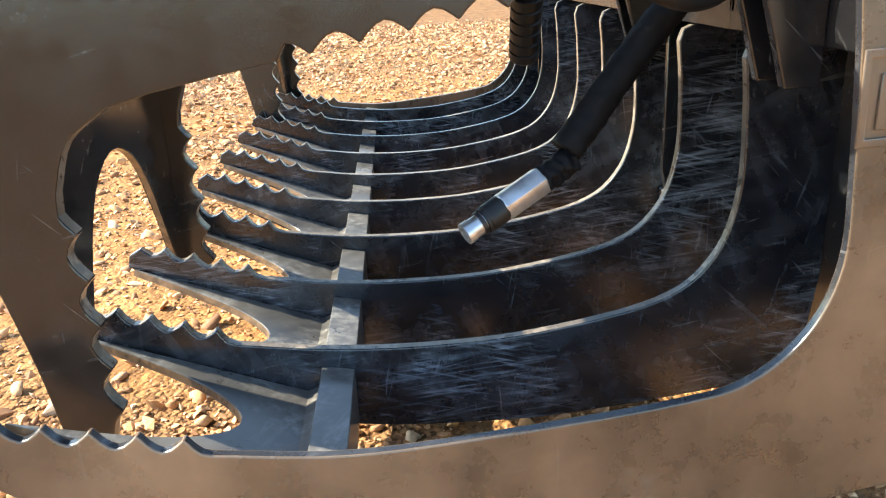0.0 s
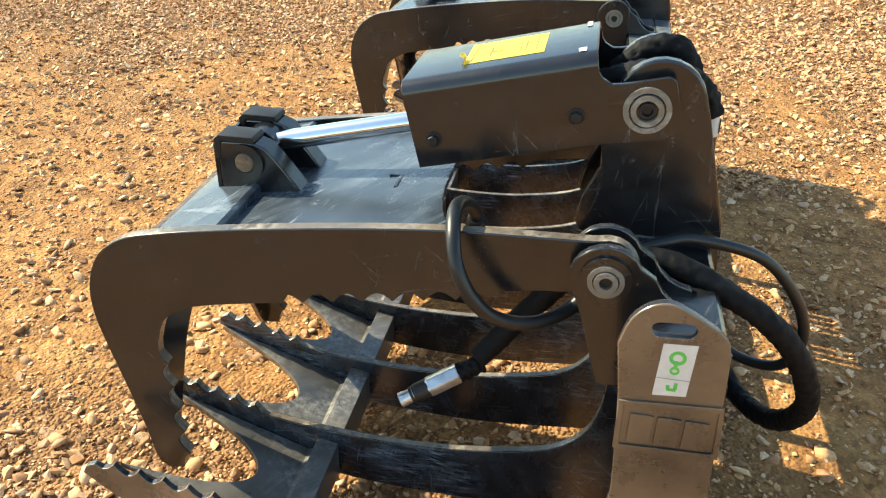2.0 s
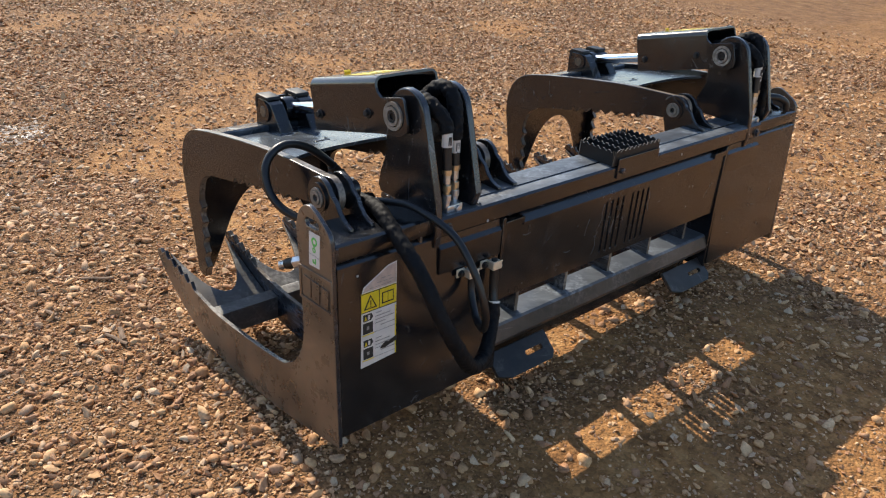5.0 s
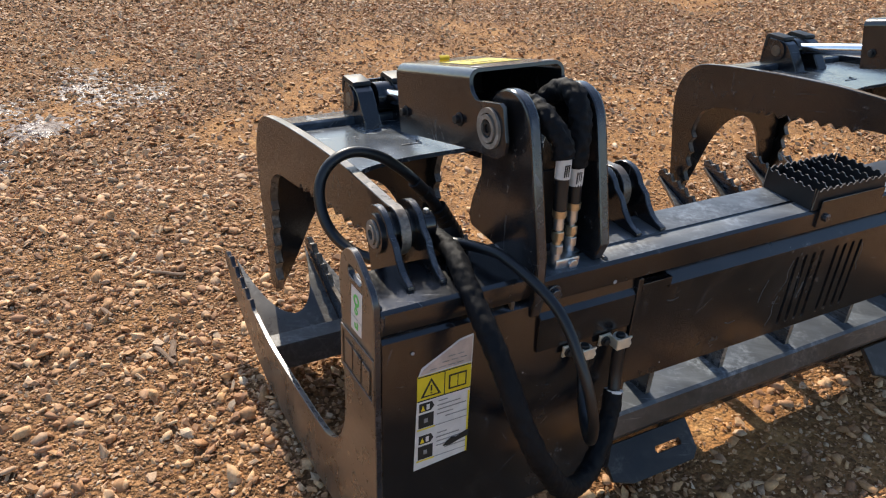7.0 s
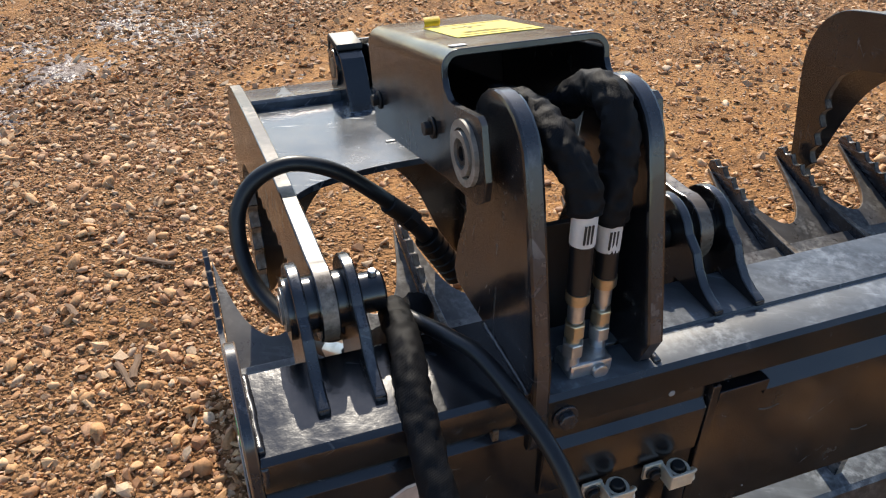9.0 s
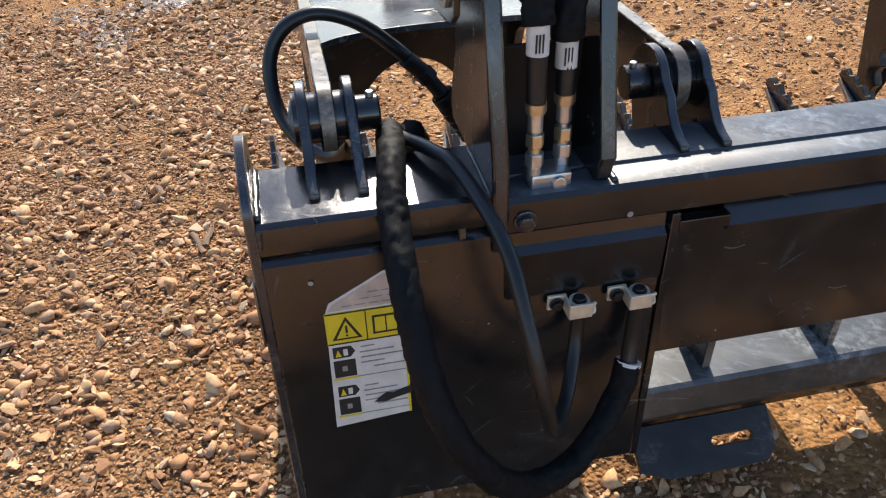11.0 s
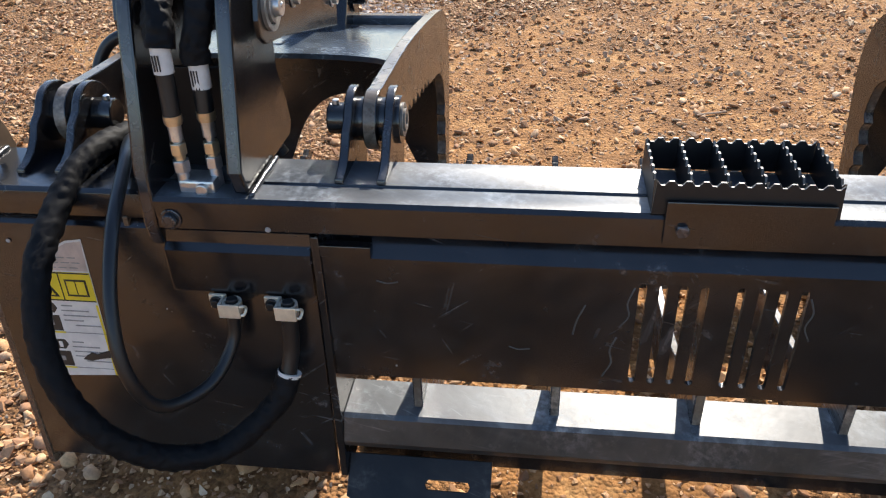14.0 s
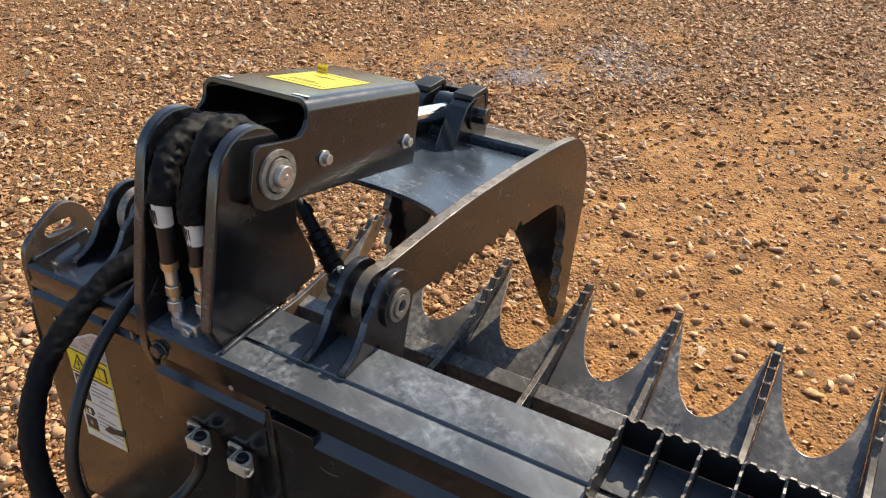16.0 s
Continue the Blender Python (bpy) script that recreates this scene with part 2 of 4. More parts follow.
def slab(outer, a, b, axis="y", holes=(), bevel=0.0015, edge=0):
    """A plate: a flat outline with holes, drawn out from a to b along an axis. Its rim takes the material slot edge."""
    def at(p, d):
        return {"x": (d, p[0], p[1]), "y": (p[0], d, p[1]), "z": (p[0], p[1], d)}[axis]
    bm = bmesh.new()
    loops = []
    for pts in (outer, *holes):
        vs = [bm.verts.new(at(p, a)) for p in pts]
        loops.append([bm.edges.new((vs[i], vs[i - 1])) for i in range(len(vs))])
    bmesh.ops.triangle_fill(bm, use_beauty=True, edges=[e for l in loops for e in l])
    bmesh.ops.dissolve_limit(bm, angle_limit=0.01, verts=bm.verts, edges=bm.edges)
    made = bmesh.ops.extrude_face_region(bm, geom=list(bm.faces))
    shift = [v for v in made["geom"] if isinstance(v, bmesh.types.BMVert)]
    bmesh.ops.translate(bm, vec=Vector(at((0, 0), b - a)), verts=shift)
    bmesh.ops.recalc_face_normals(bm, faces=bm.faces)
    n = "xyz".index(axis)
    for f in bm.faces:
        if abs(f.normal[n]) < 0.5:
            f.material_index = edge
    if bevel:
        rim = [e for e in bm.edges if len(e.link_faces) == 2 and e.calc_face_angle() > 0.9]
        bmesh.ops.bevel(bm, geom=rim, offset=bevel, segments=2, profile=0.5, affect="EDGES", clamp_overlap=True)
    return bm


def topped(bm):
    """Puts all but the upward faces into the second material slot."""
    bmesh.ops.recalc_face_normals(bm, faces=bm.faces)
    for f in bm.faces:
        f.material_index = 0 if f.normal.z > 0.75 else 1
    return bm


def block(x0, x1, y0, y1, z0, z1, bevel=0.002):
    bm = bmesh.new()
    bmesh.ops.create_cube(bm, size=1)
    bmesh.ops.scale(bm, vec=(x1 - x0, y1 - y0, z1 - z0), verts=bm.verts)
    bmesh.ops.translate(bm, vec=((x0 + x1) / 2, (y0 + y1) / 2, (z0 + z1) / 2), verts=bm.verts)
    if bevel:
        bmesh.ops.bevel(bm, geom=bm.edges[:], offset=bevel, segments=2, profile=0.5, affect="EDGES")
    return bm


def rod(p, q, r, sides=28, r2=None, bevel=0.0015):
    p, q = Vector(p), Vector(q)
    bm = bmesh.new()
    bmesh.ops.create_cone(bm, cap_ends=True, segments=sides, radius1=r, radius2=r if r2 is None else r2, depth=(q - p).length)
    if bevel:
        bmesh.ops.bevel(bm, geom=[e for e in bm.edges if e.calc_face_angle(0) > 1.0], offset=bevel, segments=2, profile=0.5, affect="EDGES")
    turn = Vector((0, 0, 1)).rotation_difference(q - p).to_matrix().to_4x4()
    bmesh.ops.transform(bm, matrix=Matrix.Translation((p + q) / 2) @ turn, verts=bm.verts)
    return bm


def ring(p, q, r_in, r_out, sides=28):
    """A short tube from p to q."""
    p, q = Vector(p), Vector(q)
    turn = Matrix.Translation(p) @ Vector((0, 0, 1)).rotation_difference(q - p).to_matrix().to_4x4()
    h, bm = (q - p).length, bmesh.new()
    rows = [(r_in, 0), (r_out, 0), (r_out, h), (r_in, h)]
    loops = [[bm.verts.new(turn @ Vector((r * math.cos(2 * math.pi * i / sides), r * math.sin(2 * math.pi * i / sides), z))) for i in range(sides)] for r, z in rows]
    for k in range(4):
        for i in range(sides):
            j = (i + 1) % sides
            bm.faces.new((loops[k][i], loops[k][j], loops[(k + 1) % 4][j], loops[(k + 1) % 4][i]))
    return bm


def spline(points, steps=10):
    """A smooth line through the points."""
    p = [Vector(v) for v in points]
    p = [2 * p[0] - p[1], *p, 2 * p[-1] - p[-2]]
    out = []
    for a, b, c, d in zip(p, p[1:], p[2:], p[3:]):
        for i in range(steps):
            t = i / steps
            out.append(0.5 * (2 * b + (c - a) * t + (2 * a - 5 * b + 4 * c - d) * t * t + (3 * b - a - 3 * c + d) * t ** 3))
    return out + [p[-2]]


def tube(points, r, sides=14, steps=10, crease=0.0, seed=1):
    """A hose through the points; crease ruffles it as a loose cloth sleeve."""
    line = spline(points, steps)
    bm, rows = bmesh.new(), []
    side = Vector((0.31, 0.52, 0.79))
    run = 0.0
    for i, c in enumerate(line):
        way = (line[min(i + 1, len(line) - 1)] - line[max(i - 1, 0)]).normalized()
        side = (side - way * side.dot(way)).normalized()
        up = way.cross(side)
        if i:
            run += (c - line[i - 1]).length
        row = []
        for k in range(sides):
            a = 2 * math.pi * k / sides
            rr = r
            if crease:
                around = Vector((math.cos(a) * 1.3, math.sin(a) * 1.3 + seed * 7.3, run * 22))
                fold = 1 - 2 * abs(noise.noise(Vector((math.cos(a) * 1.7 + seed, math.sin(a) * 1.7, run * 48))))
                rr *= 1 + crease * (0.36 * noise.noise(around) + 0.34 * fold - 0.18 + 0.5 * noise.noise(Vector((math.cos(a) * 3.2, math.sin(a) * 3.2 + seed * 3.1, run * 100))))
            row.append(bm.verts.new(c + side * (math.cos(a) * rr) + up * (math.sin(a) * rr)))
        rows.append(row)
    for a, b in zip(rows, rows[1:]):
        for k in range(sides):
            bm.faces.new((a[k], a[(k + 1) % sides], b[(k + 1) % sides], b[k]))
    bm.faces.new(rows[0][::-1])
    bm.faces.new(rows[-1])
    return bm


def joined(*bms):
    out = bmesh.new()
    for bm in bms:
        me = bpy.data.meshes.new("t")
        bm.to_mesh(me)
        bm.free()
        out.from_mesh(me)
        bpy.data.meshes.remove(me)
    return out


def arc(cx, cz, r, a0, a1, n=8):
    return [(cx + r * math.cos(radians(a0 + (a1 - a0) * i / n)), cz + r * math.sin(radians(a0 + (a1 - a0) * i / n))) for i in range(n + 1)]


def curve2(pts, steps=6):
    return [(v.x, v.y) for v in spline([(x, z, 0) for x, z in pts], steps)]


def teeth(p, q, count, depth, lead=0.5):
    """Saw teeth from p towards q, pointing to the left of the way; p is given, q is left to the next piece."""
    p, q = Vector(p), Vector(q)
    left = Vector((-(q - p).y, (q - p).x)).normalized() * depth
    out = []
    for i in range(count):
        a, b = p.lerp(q, i / count), p.lerp(q, (i + 1) / count)
        for s in (0.0, 0.4, 0.75, 1.0):
            out.append(tuple(a.lerp(b, lead * s) + left * s ** 1.7))
        for s in (0.96, 0.62, 0.3):
            out.append(tuple(b.lerp(a, (1 - lead) * s * 0.94) + left * s ** 1.7))
    return out


W = 2.245              # overall width
MID = 1.1325           # middle of the mounting plate
STEP = 0.2275          # spacing of the tines

# ---- ground ----
def ground_height(x, y):
    return 0.012 * noise.noise(Vector((x * 0.9, y * 0.9, 0.3))) + 0.006 * noise.noise(Vector((x * 3.1, y * 3.1, 4.0)))


def density(x, y):
    d = 0.44 + 0.85 * noise.noise(Vector((x * 0.6, y * 0.6, 9.1))) + 0.8 * noise.noise(Vector((x * 2.1, y * 2.1, 2.2)))
    d += 0.55 * math.exp(-((x + 2.0) ** 2 / 1.3 + (y + 0.5) ** 2 / 0.8)) - 0.35 * math.exp(-((x + 2.2) ** 2 / 1.0 + (y - 1.7) ** 2 / 1.0))
    away = min(1.0, max(0.0, math.hypot(x + 1.0, y - 1.0) - 2.5))
    d -= 0.22 * math.exp(-((x + 1.9) ** 2 / 2.2 + (y - 2.5) ** 2 / 2.6))
    d += math.exp(-((x + 1.0) ** 2 / 0.5 + (y + 0.45) ** 2 / 0.35)) * (1.5 * noise.noise(Vector((x * 3.4, y * 3.4, 6.2))) - 0.22)
    if x < 0.0:
        d -= 0.40 * min(1.0, max(0.0, (y - 0.05) / 0.5)) * min(1.0, max(0.0, (1.75 - y) / 0.7)) * min(1.0, max(0.0, (x + 3.4) / 0.9))
    return d + 0.32 * away + (0.15 if x > 0.1 else 0.0)


def build_ground():
    xs = sorted({round(v, 4) for v in [*np.arange(-8, 4.01, 0.08), *np.geomspace(4, 400, 22), *(-np.geomspace(8, 400, 22))]})
    ys = sorted({round(v, 4) for v in [*np.arange(-4, 8.01, 0.08), *np.geomspace(8, 400, 22), *(-np.geomspace(4, 400, 22))]})
    verts = [(x, y, ground_height(x, y) - 0.006) for x in xs for y in ys]
    n = len(ys)
    faces = [(i * n + j, (i + 1) * n + j, (i + 1) * n + j + 1, i * n + j + 1) for i in range(len(xs) - 1) for j in range(n - 1)]
    me = bpy.data.meshes.new("ground")
    me.from_pydata(verts, [], faces)
    me.materials.append(GROUND)
    share = me.attributes.new("gravel", "FLOAT", "POINT")
    share.data.foreach_set("value", [max(0.0, min(1.0, density(v[0], v[1]))) for v in verts])
    me.polygons.foreach_set("use_smooth", [True] * len(faces))
    return tagged(new("ground", me), "orange-tan clay yard ground packed with fine gravel", "ground", kind="structure")


def stone_shapes(count, corners, rng):
    """Broken stones: the hulls of a few corners on a flattened, lopsided ball."""
    shapes = []
    for s in range(count):
        bm = bmesh.new()
        off = Vector(rng.uniform(-50, 50, 3))
        flat, long = rng.uniform(0.34, 0.72), rng.uniform(0.72, 1.32)
        for p in rng.normal(0, 1, (corners, 3)):
            d = Vector(p).normalized()
            k = 1 + 0.45 * noise.noise(d * 0.9 + off)
            bm.verts.new((d.x * long * k, d.y / long * k, d.z * flat * k))
        made = bmesh.ops.convex_hull(bm, input=bm.verts[:])
        loose = [v for v in bm.verts if not v.link_faces]
        bmesh.ops.delete(bm, geom=loose, context="VERTS")
        bmesh.ops.triangulate(bm, faces=bm.faces[:])
        bm.verts.index_update()
        shapes.append((np.array([v.co[:] for v in bm.verts]), np.array([[v.index for v in f.verts] for f in bm.faces])))
        bm.free()
    return shapes


def scatter(name, spots, sizes, shapes, rng, label, sunk=0.0, smooth=True):
    """One mesh of many stones, half sunk into the ground."""
    verts, faces, base = [], [], 0
    for (x, y), size in zip(spots, sizes):
        v, f = shapes[rng.integers(len(shapes))]
        a, tilt = rng.uniform(0, 6.283), rng.normal(0, 0.34, 2)
        c, s = math.cos(a), math.sin(a)
        p = v * size
        p = np.stack([p[:, 0] * c - p[:, 1] * s, p[:, 0] * s + p[:, 1] * c, p[:, 2] + p[:, 0] * tilt[0] + p[:, 1] * tilt[1]], 1)
        p += (x, y, ground_height(x, y) - 0.006 + size * (rng.uniform(0.0, 0.40) - sunk))
        verts.append(p)
        faces.append(f + base)
        base += len(v)
    verts, faces = np.concatenate(verts), np.concatenate(faces)
    me = bpy.data.meshes.new(name)
    me.vertices.add(len(verts))
    me.vertices.foreach_set("co", verts.ravel())
    me.loops.add(faces.size)
    me.loops.foreach_set("vertex_index", faces.ravel().astype(np.int32))
    me.polygons.add(len(faces))
    me.polygons.foreach_set("loop_start", np.arange(0, faces.size, 3, dtype=np.int32))
    me.update(calc_edges=True)
    me.polygons.foreach_set("use_smooth", np.full(len(faces), smooth))
    me.validate()
    me.materials.append(STONE)
    return tagged(new(name, me), label, "gravel", kind="stuff")


def build_gravel():
    rng = np.random.default_rng(5)
    round_ones, broken_ones, small_ones = stone_shapes(30, 18, rng), stone_shapes(40, 12, rng), stone_shapes(36, 8, rng)
    inner = (-2.3, 1.4, -1.0, 2.2)
    middle = (-5.0, 1.9, -1.9, 4.4)
    for name, box, hole, count, lo, hi, shapes, label in (
        ("near_pebbles", inner, None, 5500, 0.006, 0.022, round_ones, "rounded tan and brown pebbles strewn over the clay yard"),
        ("broken_pebbles", inner, None, 6000, 0.0055, 0.019, broken_ones, "flat broken brown stones bedded in the clay yard"),
        ("near_grit", inner, None, 52000, 0.0028, 0.009, small_ones, "fine tan grit between the pebbles"),
        ("far_gravel", middle, inner, 72000, 0.0055, 0.021, small_ones, "loose brown and tan gravel scattered over the yard"),
        ("distant_gravel", (-9.6, 3.6, -4.2, 9.0), middle, 90000, 0.009, 0.027, small_ones, "coarse gravel spread over the far part of the yard"),
    ):
        spots, sizes = [], []
        while len(spots) < count:
            x, y = rng.uniform(box[0], box[1]), rng.uniform(box[2], box[3])
            if hole and hole[0] < x < hole[1] and hole[2] < y < hole[3]:
                continue
            rim = min(x - box[0], box[1] - x, y - box[2], box[3] - y)
            if rng.uniform() > max(0.30, density(x, y)) or name == "distant_gravel" and rng.uniform() > rim / 1.4:
                continue
            spots.append((x, y))
            sizes.append(lo + (hi - lo) * rng.uniform() ** 2.5)
        scatter(name, spots, sizes, shapes, rng, label, 0.06 if shapes is round_ones else 0.0, shapes is round_ones)


def build_wet_patch():
    """A shallow wet film over the gravel, broken up by the higher ground."""
    m, t, b = shader("wet_film")
    t.links.new(ramp(t, cloud(t, 6, 6), [(0.3, (0.085, 0.055, 0.046)), (0.7, (0.20, 0.135, 0.112))]), b.inputs["Base Color"])
    t.links.new(ramp(t, cloud(t, 11, 5), [(0.36, 0.20), (0.58, 0.62)]), b.inputs["Roughness"])
    b.inputs["Specular IOR Level"].default_value = 0.32
    relief(t, b, mix(t, 0.5, cloud(t, 95, 5), cloud(t, 34, 3)), 1.0, 0.009)
    nx, ny = 270, 240
    verts = []
    for i in range(nx):
        for j in range(ny):
            x, y = -3.9 + 1.75 * i / nx, -1.0 + 1.55 * j / ny
            d = math.hypot((x + 3.02) / 0.95, (y + 0.24) / 0.80)
            level = 0.0022 - 0.011 * d + 0.011 * noise.noise(Vector((x * 3.5, y * 3.5, 1.7))) + 0.009 * noise.noise(Vector((x * 30, y * 30, 5.1))) + 0.006 * noise.noise(Vector((x * 66, y * 66, 3.3)))
            verts.append((x, y, ground_height(x, y) - 0.006 + max(-0.02, min(0.006, level))))
    faces = [(i * ny + j, (i + 1) * ny + j, (i + 1) * ny + j + 1, i * ny + j + 1) for i in range(nx - 1) for j in range(ny - 1)]
    me = bpy.data.meshes.new("wet_patch")
    me.from_pydata(verts, [], faces)
    me.materials.append(m)
    me.polygons.foreach_set("use_smooth", [True] * len(faces))
    return tagged(new("water", me), "shallow glistening wet patch on the gravel", "water", kind="structure")


build_ground()
build_gravel()
build_wet_patch()

# ---- root grapple: frame ----
grapple = tagged(empty("grapple_attachment", -0.5, W / 2, 0.0), "black-painted steel root grapple attachment resting on gravel, scuffed and dusty", "grapple")


def fix(ob, parent=None):
    """Hangs ob under a parent without moving it."""
    top = parent or grapple
    ob.parent = top
    ob.matrix_parent_inverse = Matrix.Translation(-top.location)
    return ob


def add(name, bm, material, parent=None, label="", smooth=False):
    return fix(part(name, bm, material, None, label, smooth), parent)


def rim_profile(tip, toothed, floor_line, n_teeth, depth):
    """The upper edge of a tine: round tip, saw teeth, then a long hollow curve up to the beam."""
    out = teeth(toothed[0], toothed[1], n_teeth, depth, 0.42)
    return [*tip, *out, *curve2(floor_line)]


def side_outline():
    top = rim_profile([(-1.062, 0.196), (-1.052, 0.214), (-1.035, 0.222)], ((-1.02, 0.214), (-0.79, 0.172)), [(-0.785, 0.172), (-0.646, 0.160), (-0.48, 0.171), (-0.30, 0.192), (-0.225, 0.212), (-0.168, 0.264), (-0.141, 0.337), (-0.143, 0.435), (-0.152, 0.55)], 5, 0.017)
    post = curve2([(-0.164, 0.640), (-0.153, 0.680), (-0.134, 0.703), (-0.113, 0.712), (-0.092, 0.709), (-0.055, 0.689), (-0.026, 0.667), (-0.016, 0.635), (-0.011, 0.56)], 4)
    low = curve2([(0.020, 0.085), (-0.15, 0.05), (-0.33, 0.022), (-0.60, 0.004), (-0.78, 0.035), (-0.90, 0.085), (-1.0, 0.145), (-1.062, 0.196)])
    return top + post + low[:-1]


def side_plate(y0, y1):
    slot = [*arc(-0.113, 0.671, 0.011, 90, 270, 6), *arc(-0.076, 0.673, 0.011, -90, 90, 6)]
    p = add("side_plate", slab(side_outline(), y0, y1, "y", [slot], 0.002, 1), (SIDE, EAR), label="flat black side plate with a toothed front edge")
    return p


for y0, y1 in ((0.0, 0.013), (W - 0.013, W)):
    side_plate(y0, y1)

TINE_LINE = [(-0.80, 0.188), (-0.68, 0.172), (-0.55, 0.167), (-0.41, 0.175), (-0.25, 0.208), (-0.180, 0.262), (-0.152, 0.345), (-0.152, 0.45), (-0.158, 0.515)]


def tine_outline():
    top = rim_profile([(-1.003, 0.222), (-0.998, 0.240), (-0.980, 0.250)], ((-0.965, 0.238), (-0.805, 0.189)), TINE_LINE, 4, 0.015)
    back = [(-0.152, 0.532), (-0.14, 0.537), (-0.035, 0.537), (-0.035, 0.23), (-0.045, 0.15), (-0.08, 0.10), (-0.155, 0.072)]
    low = curve2([(-0.155, 0.072), (-0.30, 0.055), (-0.45, 0.046), (-0.66, 0.058), (-0.80, 0.105), (-1.003, 0.222)])
    return top + back + low[1:-1]


first_tine = add("tine", slab(tine_outline(), -0.008, 0.008, "y", bevel=0.002, edge=1), (TINE, EDGE), label="curved black steel tine with a saw-toothed tip")
for k in range(1, 10):
    ob = first_tine if k == 1 else first_tine.copy()
    if k > 1:
        scene.collection.objects.link(ob)
    ob.location = (0, k * STEP + 0.002, 0)

# web plate with scalloped front and the ridge bar between neighbouring tines
def web(y0, y1):
    """A sloping plate between two tines, hollowed out in front."""
    w, half = y1 - y0, (y1 - y0) / 2
    pts = [(0.0, 0.0), (0.0, w)]
    line = [(0.345, w - 0.004), (0.25, w - 0.024), (0.18, w - 0.046), (0.135, w - 0.075), (0.12, half), (0.135, 0.075), (0.18, 0.046), (0.25, 0.024), (0.345, 0.004)]
    pts += curve2(line, 4)
    bm = slab(pts, -0.006, 0.006, "z", bevel=0.0015, edge=1)
    slope = math.atan2(0.118, 0.31)
    m = Matrix.Translation((-0.672, y0, 0.092)) @ Matrix.Rotation(slope, 4, "Y") @ Matrix.Scale(-1, 4, (1, 0, 0))
    bmesh.ops.transform(bm, matrix=m, verts=bm.verts)
    return bm


def ridge(y0, y1):
    """The cross bar behind the web: a folded angle with a raised rear lip."""
    pts = [(-0.722, 0.112), (-0.70, 0.120), (-0.694, 0.150), (-0.652, 0.142), (-0.652, 0.064), (-0.662, 0.064), (-0.666, 0.130), (-0.684, 0.135), (-0.690, 0.108), (-0.716, 0.098)]
    return slab(pts, y0, y1, "y", bevel=0.0015)


for k in range(10):
    a = 0.013 if k == 0 else k * STEP + 0.010
    b = W - 0.013 if k == 9 else (k + 1) * STEP - 0.006
    add("web_plate", web(a, b), (WEB, RUST))
    add("cross_bar", ridge(a, b), WEB)

# ---- root grapple: rear ----
FL, FR = 0.549, 2 * MID - 0.549
# Upward faces take the paler colour that holds the sky sheen.
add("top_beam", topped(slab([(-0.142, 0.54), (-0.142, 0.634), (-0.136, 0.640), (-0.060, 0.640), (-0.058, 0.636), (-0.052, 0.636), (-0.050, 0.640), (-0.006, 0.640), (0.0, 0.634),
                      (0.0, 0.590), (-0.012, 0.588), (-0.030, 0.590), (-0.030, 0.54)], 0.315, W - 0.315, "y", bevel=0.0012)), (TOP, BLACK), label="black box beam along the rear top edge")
for a, b in ((0.013, 0.315), (W - 0.315, W - 0.013)):
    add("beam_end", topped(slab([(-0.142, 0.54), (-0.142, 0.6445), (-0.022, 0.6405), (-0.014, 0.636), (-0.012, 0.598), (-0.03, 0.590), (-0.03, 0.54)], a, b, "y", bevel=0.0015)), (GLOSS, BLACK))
for a, b in ((0.013, 0.546), (FR + 0.003, W - 0.013)):
    add("rear_panel", slab([(-0.025, 0.595), (-0.008, 0.583), (0.016, 0.11), (0.006, 0.11), (-0.018, 0.578), (-0.034, 0.588)], a, b, "y", bevel=0.001), BLACK, label="plain black rear panel")
for a, b in ((0.322, 0.546), (FR + 0.003, W - 0.30)):
    add("bracket_panel", slab([(-0.030, 0.586), (0.003, 0.553), (0.003, 0.480), (-0.006, 0.480), (-0.006, 0.550), (-0.030, 0.574)], a, b, "y", bevel=0.002), BLACK)
add("hook_band", slab([(-0.030, 0.586), (0.002, 0.553), (0.002, 0.545), (-0.008, 0.545), (-0.030, 0.570)], FL + 0.085, FR - 0.085, "y", bevel=0.001), BLACK, label="sloping band under the rear lip")


def slot_hole(y, z0, z1, r=0.0055):
    return [*arc(y, z1 - r, r, 0, 180, 6), *arc(y, z0 + r, r, 180, 360, 6)]


slots = [slot_hole(MID + s * 0.067 + d * 0.0282, 0.345, 0.527) for s in (-1, 1) for d in (-1.5, -0.5, 0.5, 1.5)]
add("mounting_plate", slab([(FL + 0.012, 0.553), (FL + 0.012, 0.325), (FR - 0.012, 0.325), (FR - 0.012, 0.553)], -0.012, -0.002, "x", slots, 0.001), BLACK, label="black quick-attach plate with two groups of vertical slots")
for y in (FL, FR - 0.012):
    add("mount_cheek", slab([(-0.14, 0.585), (0.002, 0.585), (0.006, 0.33), (0.012, 0.10), (-0.10, 0.09), (-0.14, 0.3)], y, y + 0.012, "y", bevel=0.0015), BLACK)
    hook = FL + 0.012 if y == FL else FR - 0.087
    add("stop_block", block(-0.014, 0.003, hook, hook + 0.075, 0.553, 0.572, 0.0015), BLACK)
add("lower_skirt", slab([(-0.084, 0.058), (-0.070, 0.058), (-0.070, 0.170), (-0.084, 0.170)], FL + 0.012, FR - 0.012, "y", bevel=0.001), BLACK)
add("lower_tube", topped(slab([(-0.100, 0.168), (-0.100, 0.226), (-0.094, 0.231), (-0.012, 0.231), (-0.004, 0.226), (0.010, 0.184), (0.004, 0.168)], FL + 0.012, FR - 0.012, "y", bevel=0.0015)), (TOP, WORN), label="black lower tube with a worn top, coloured paler for sky sheen")
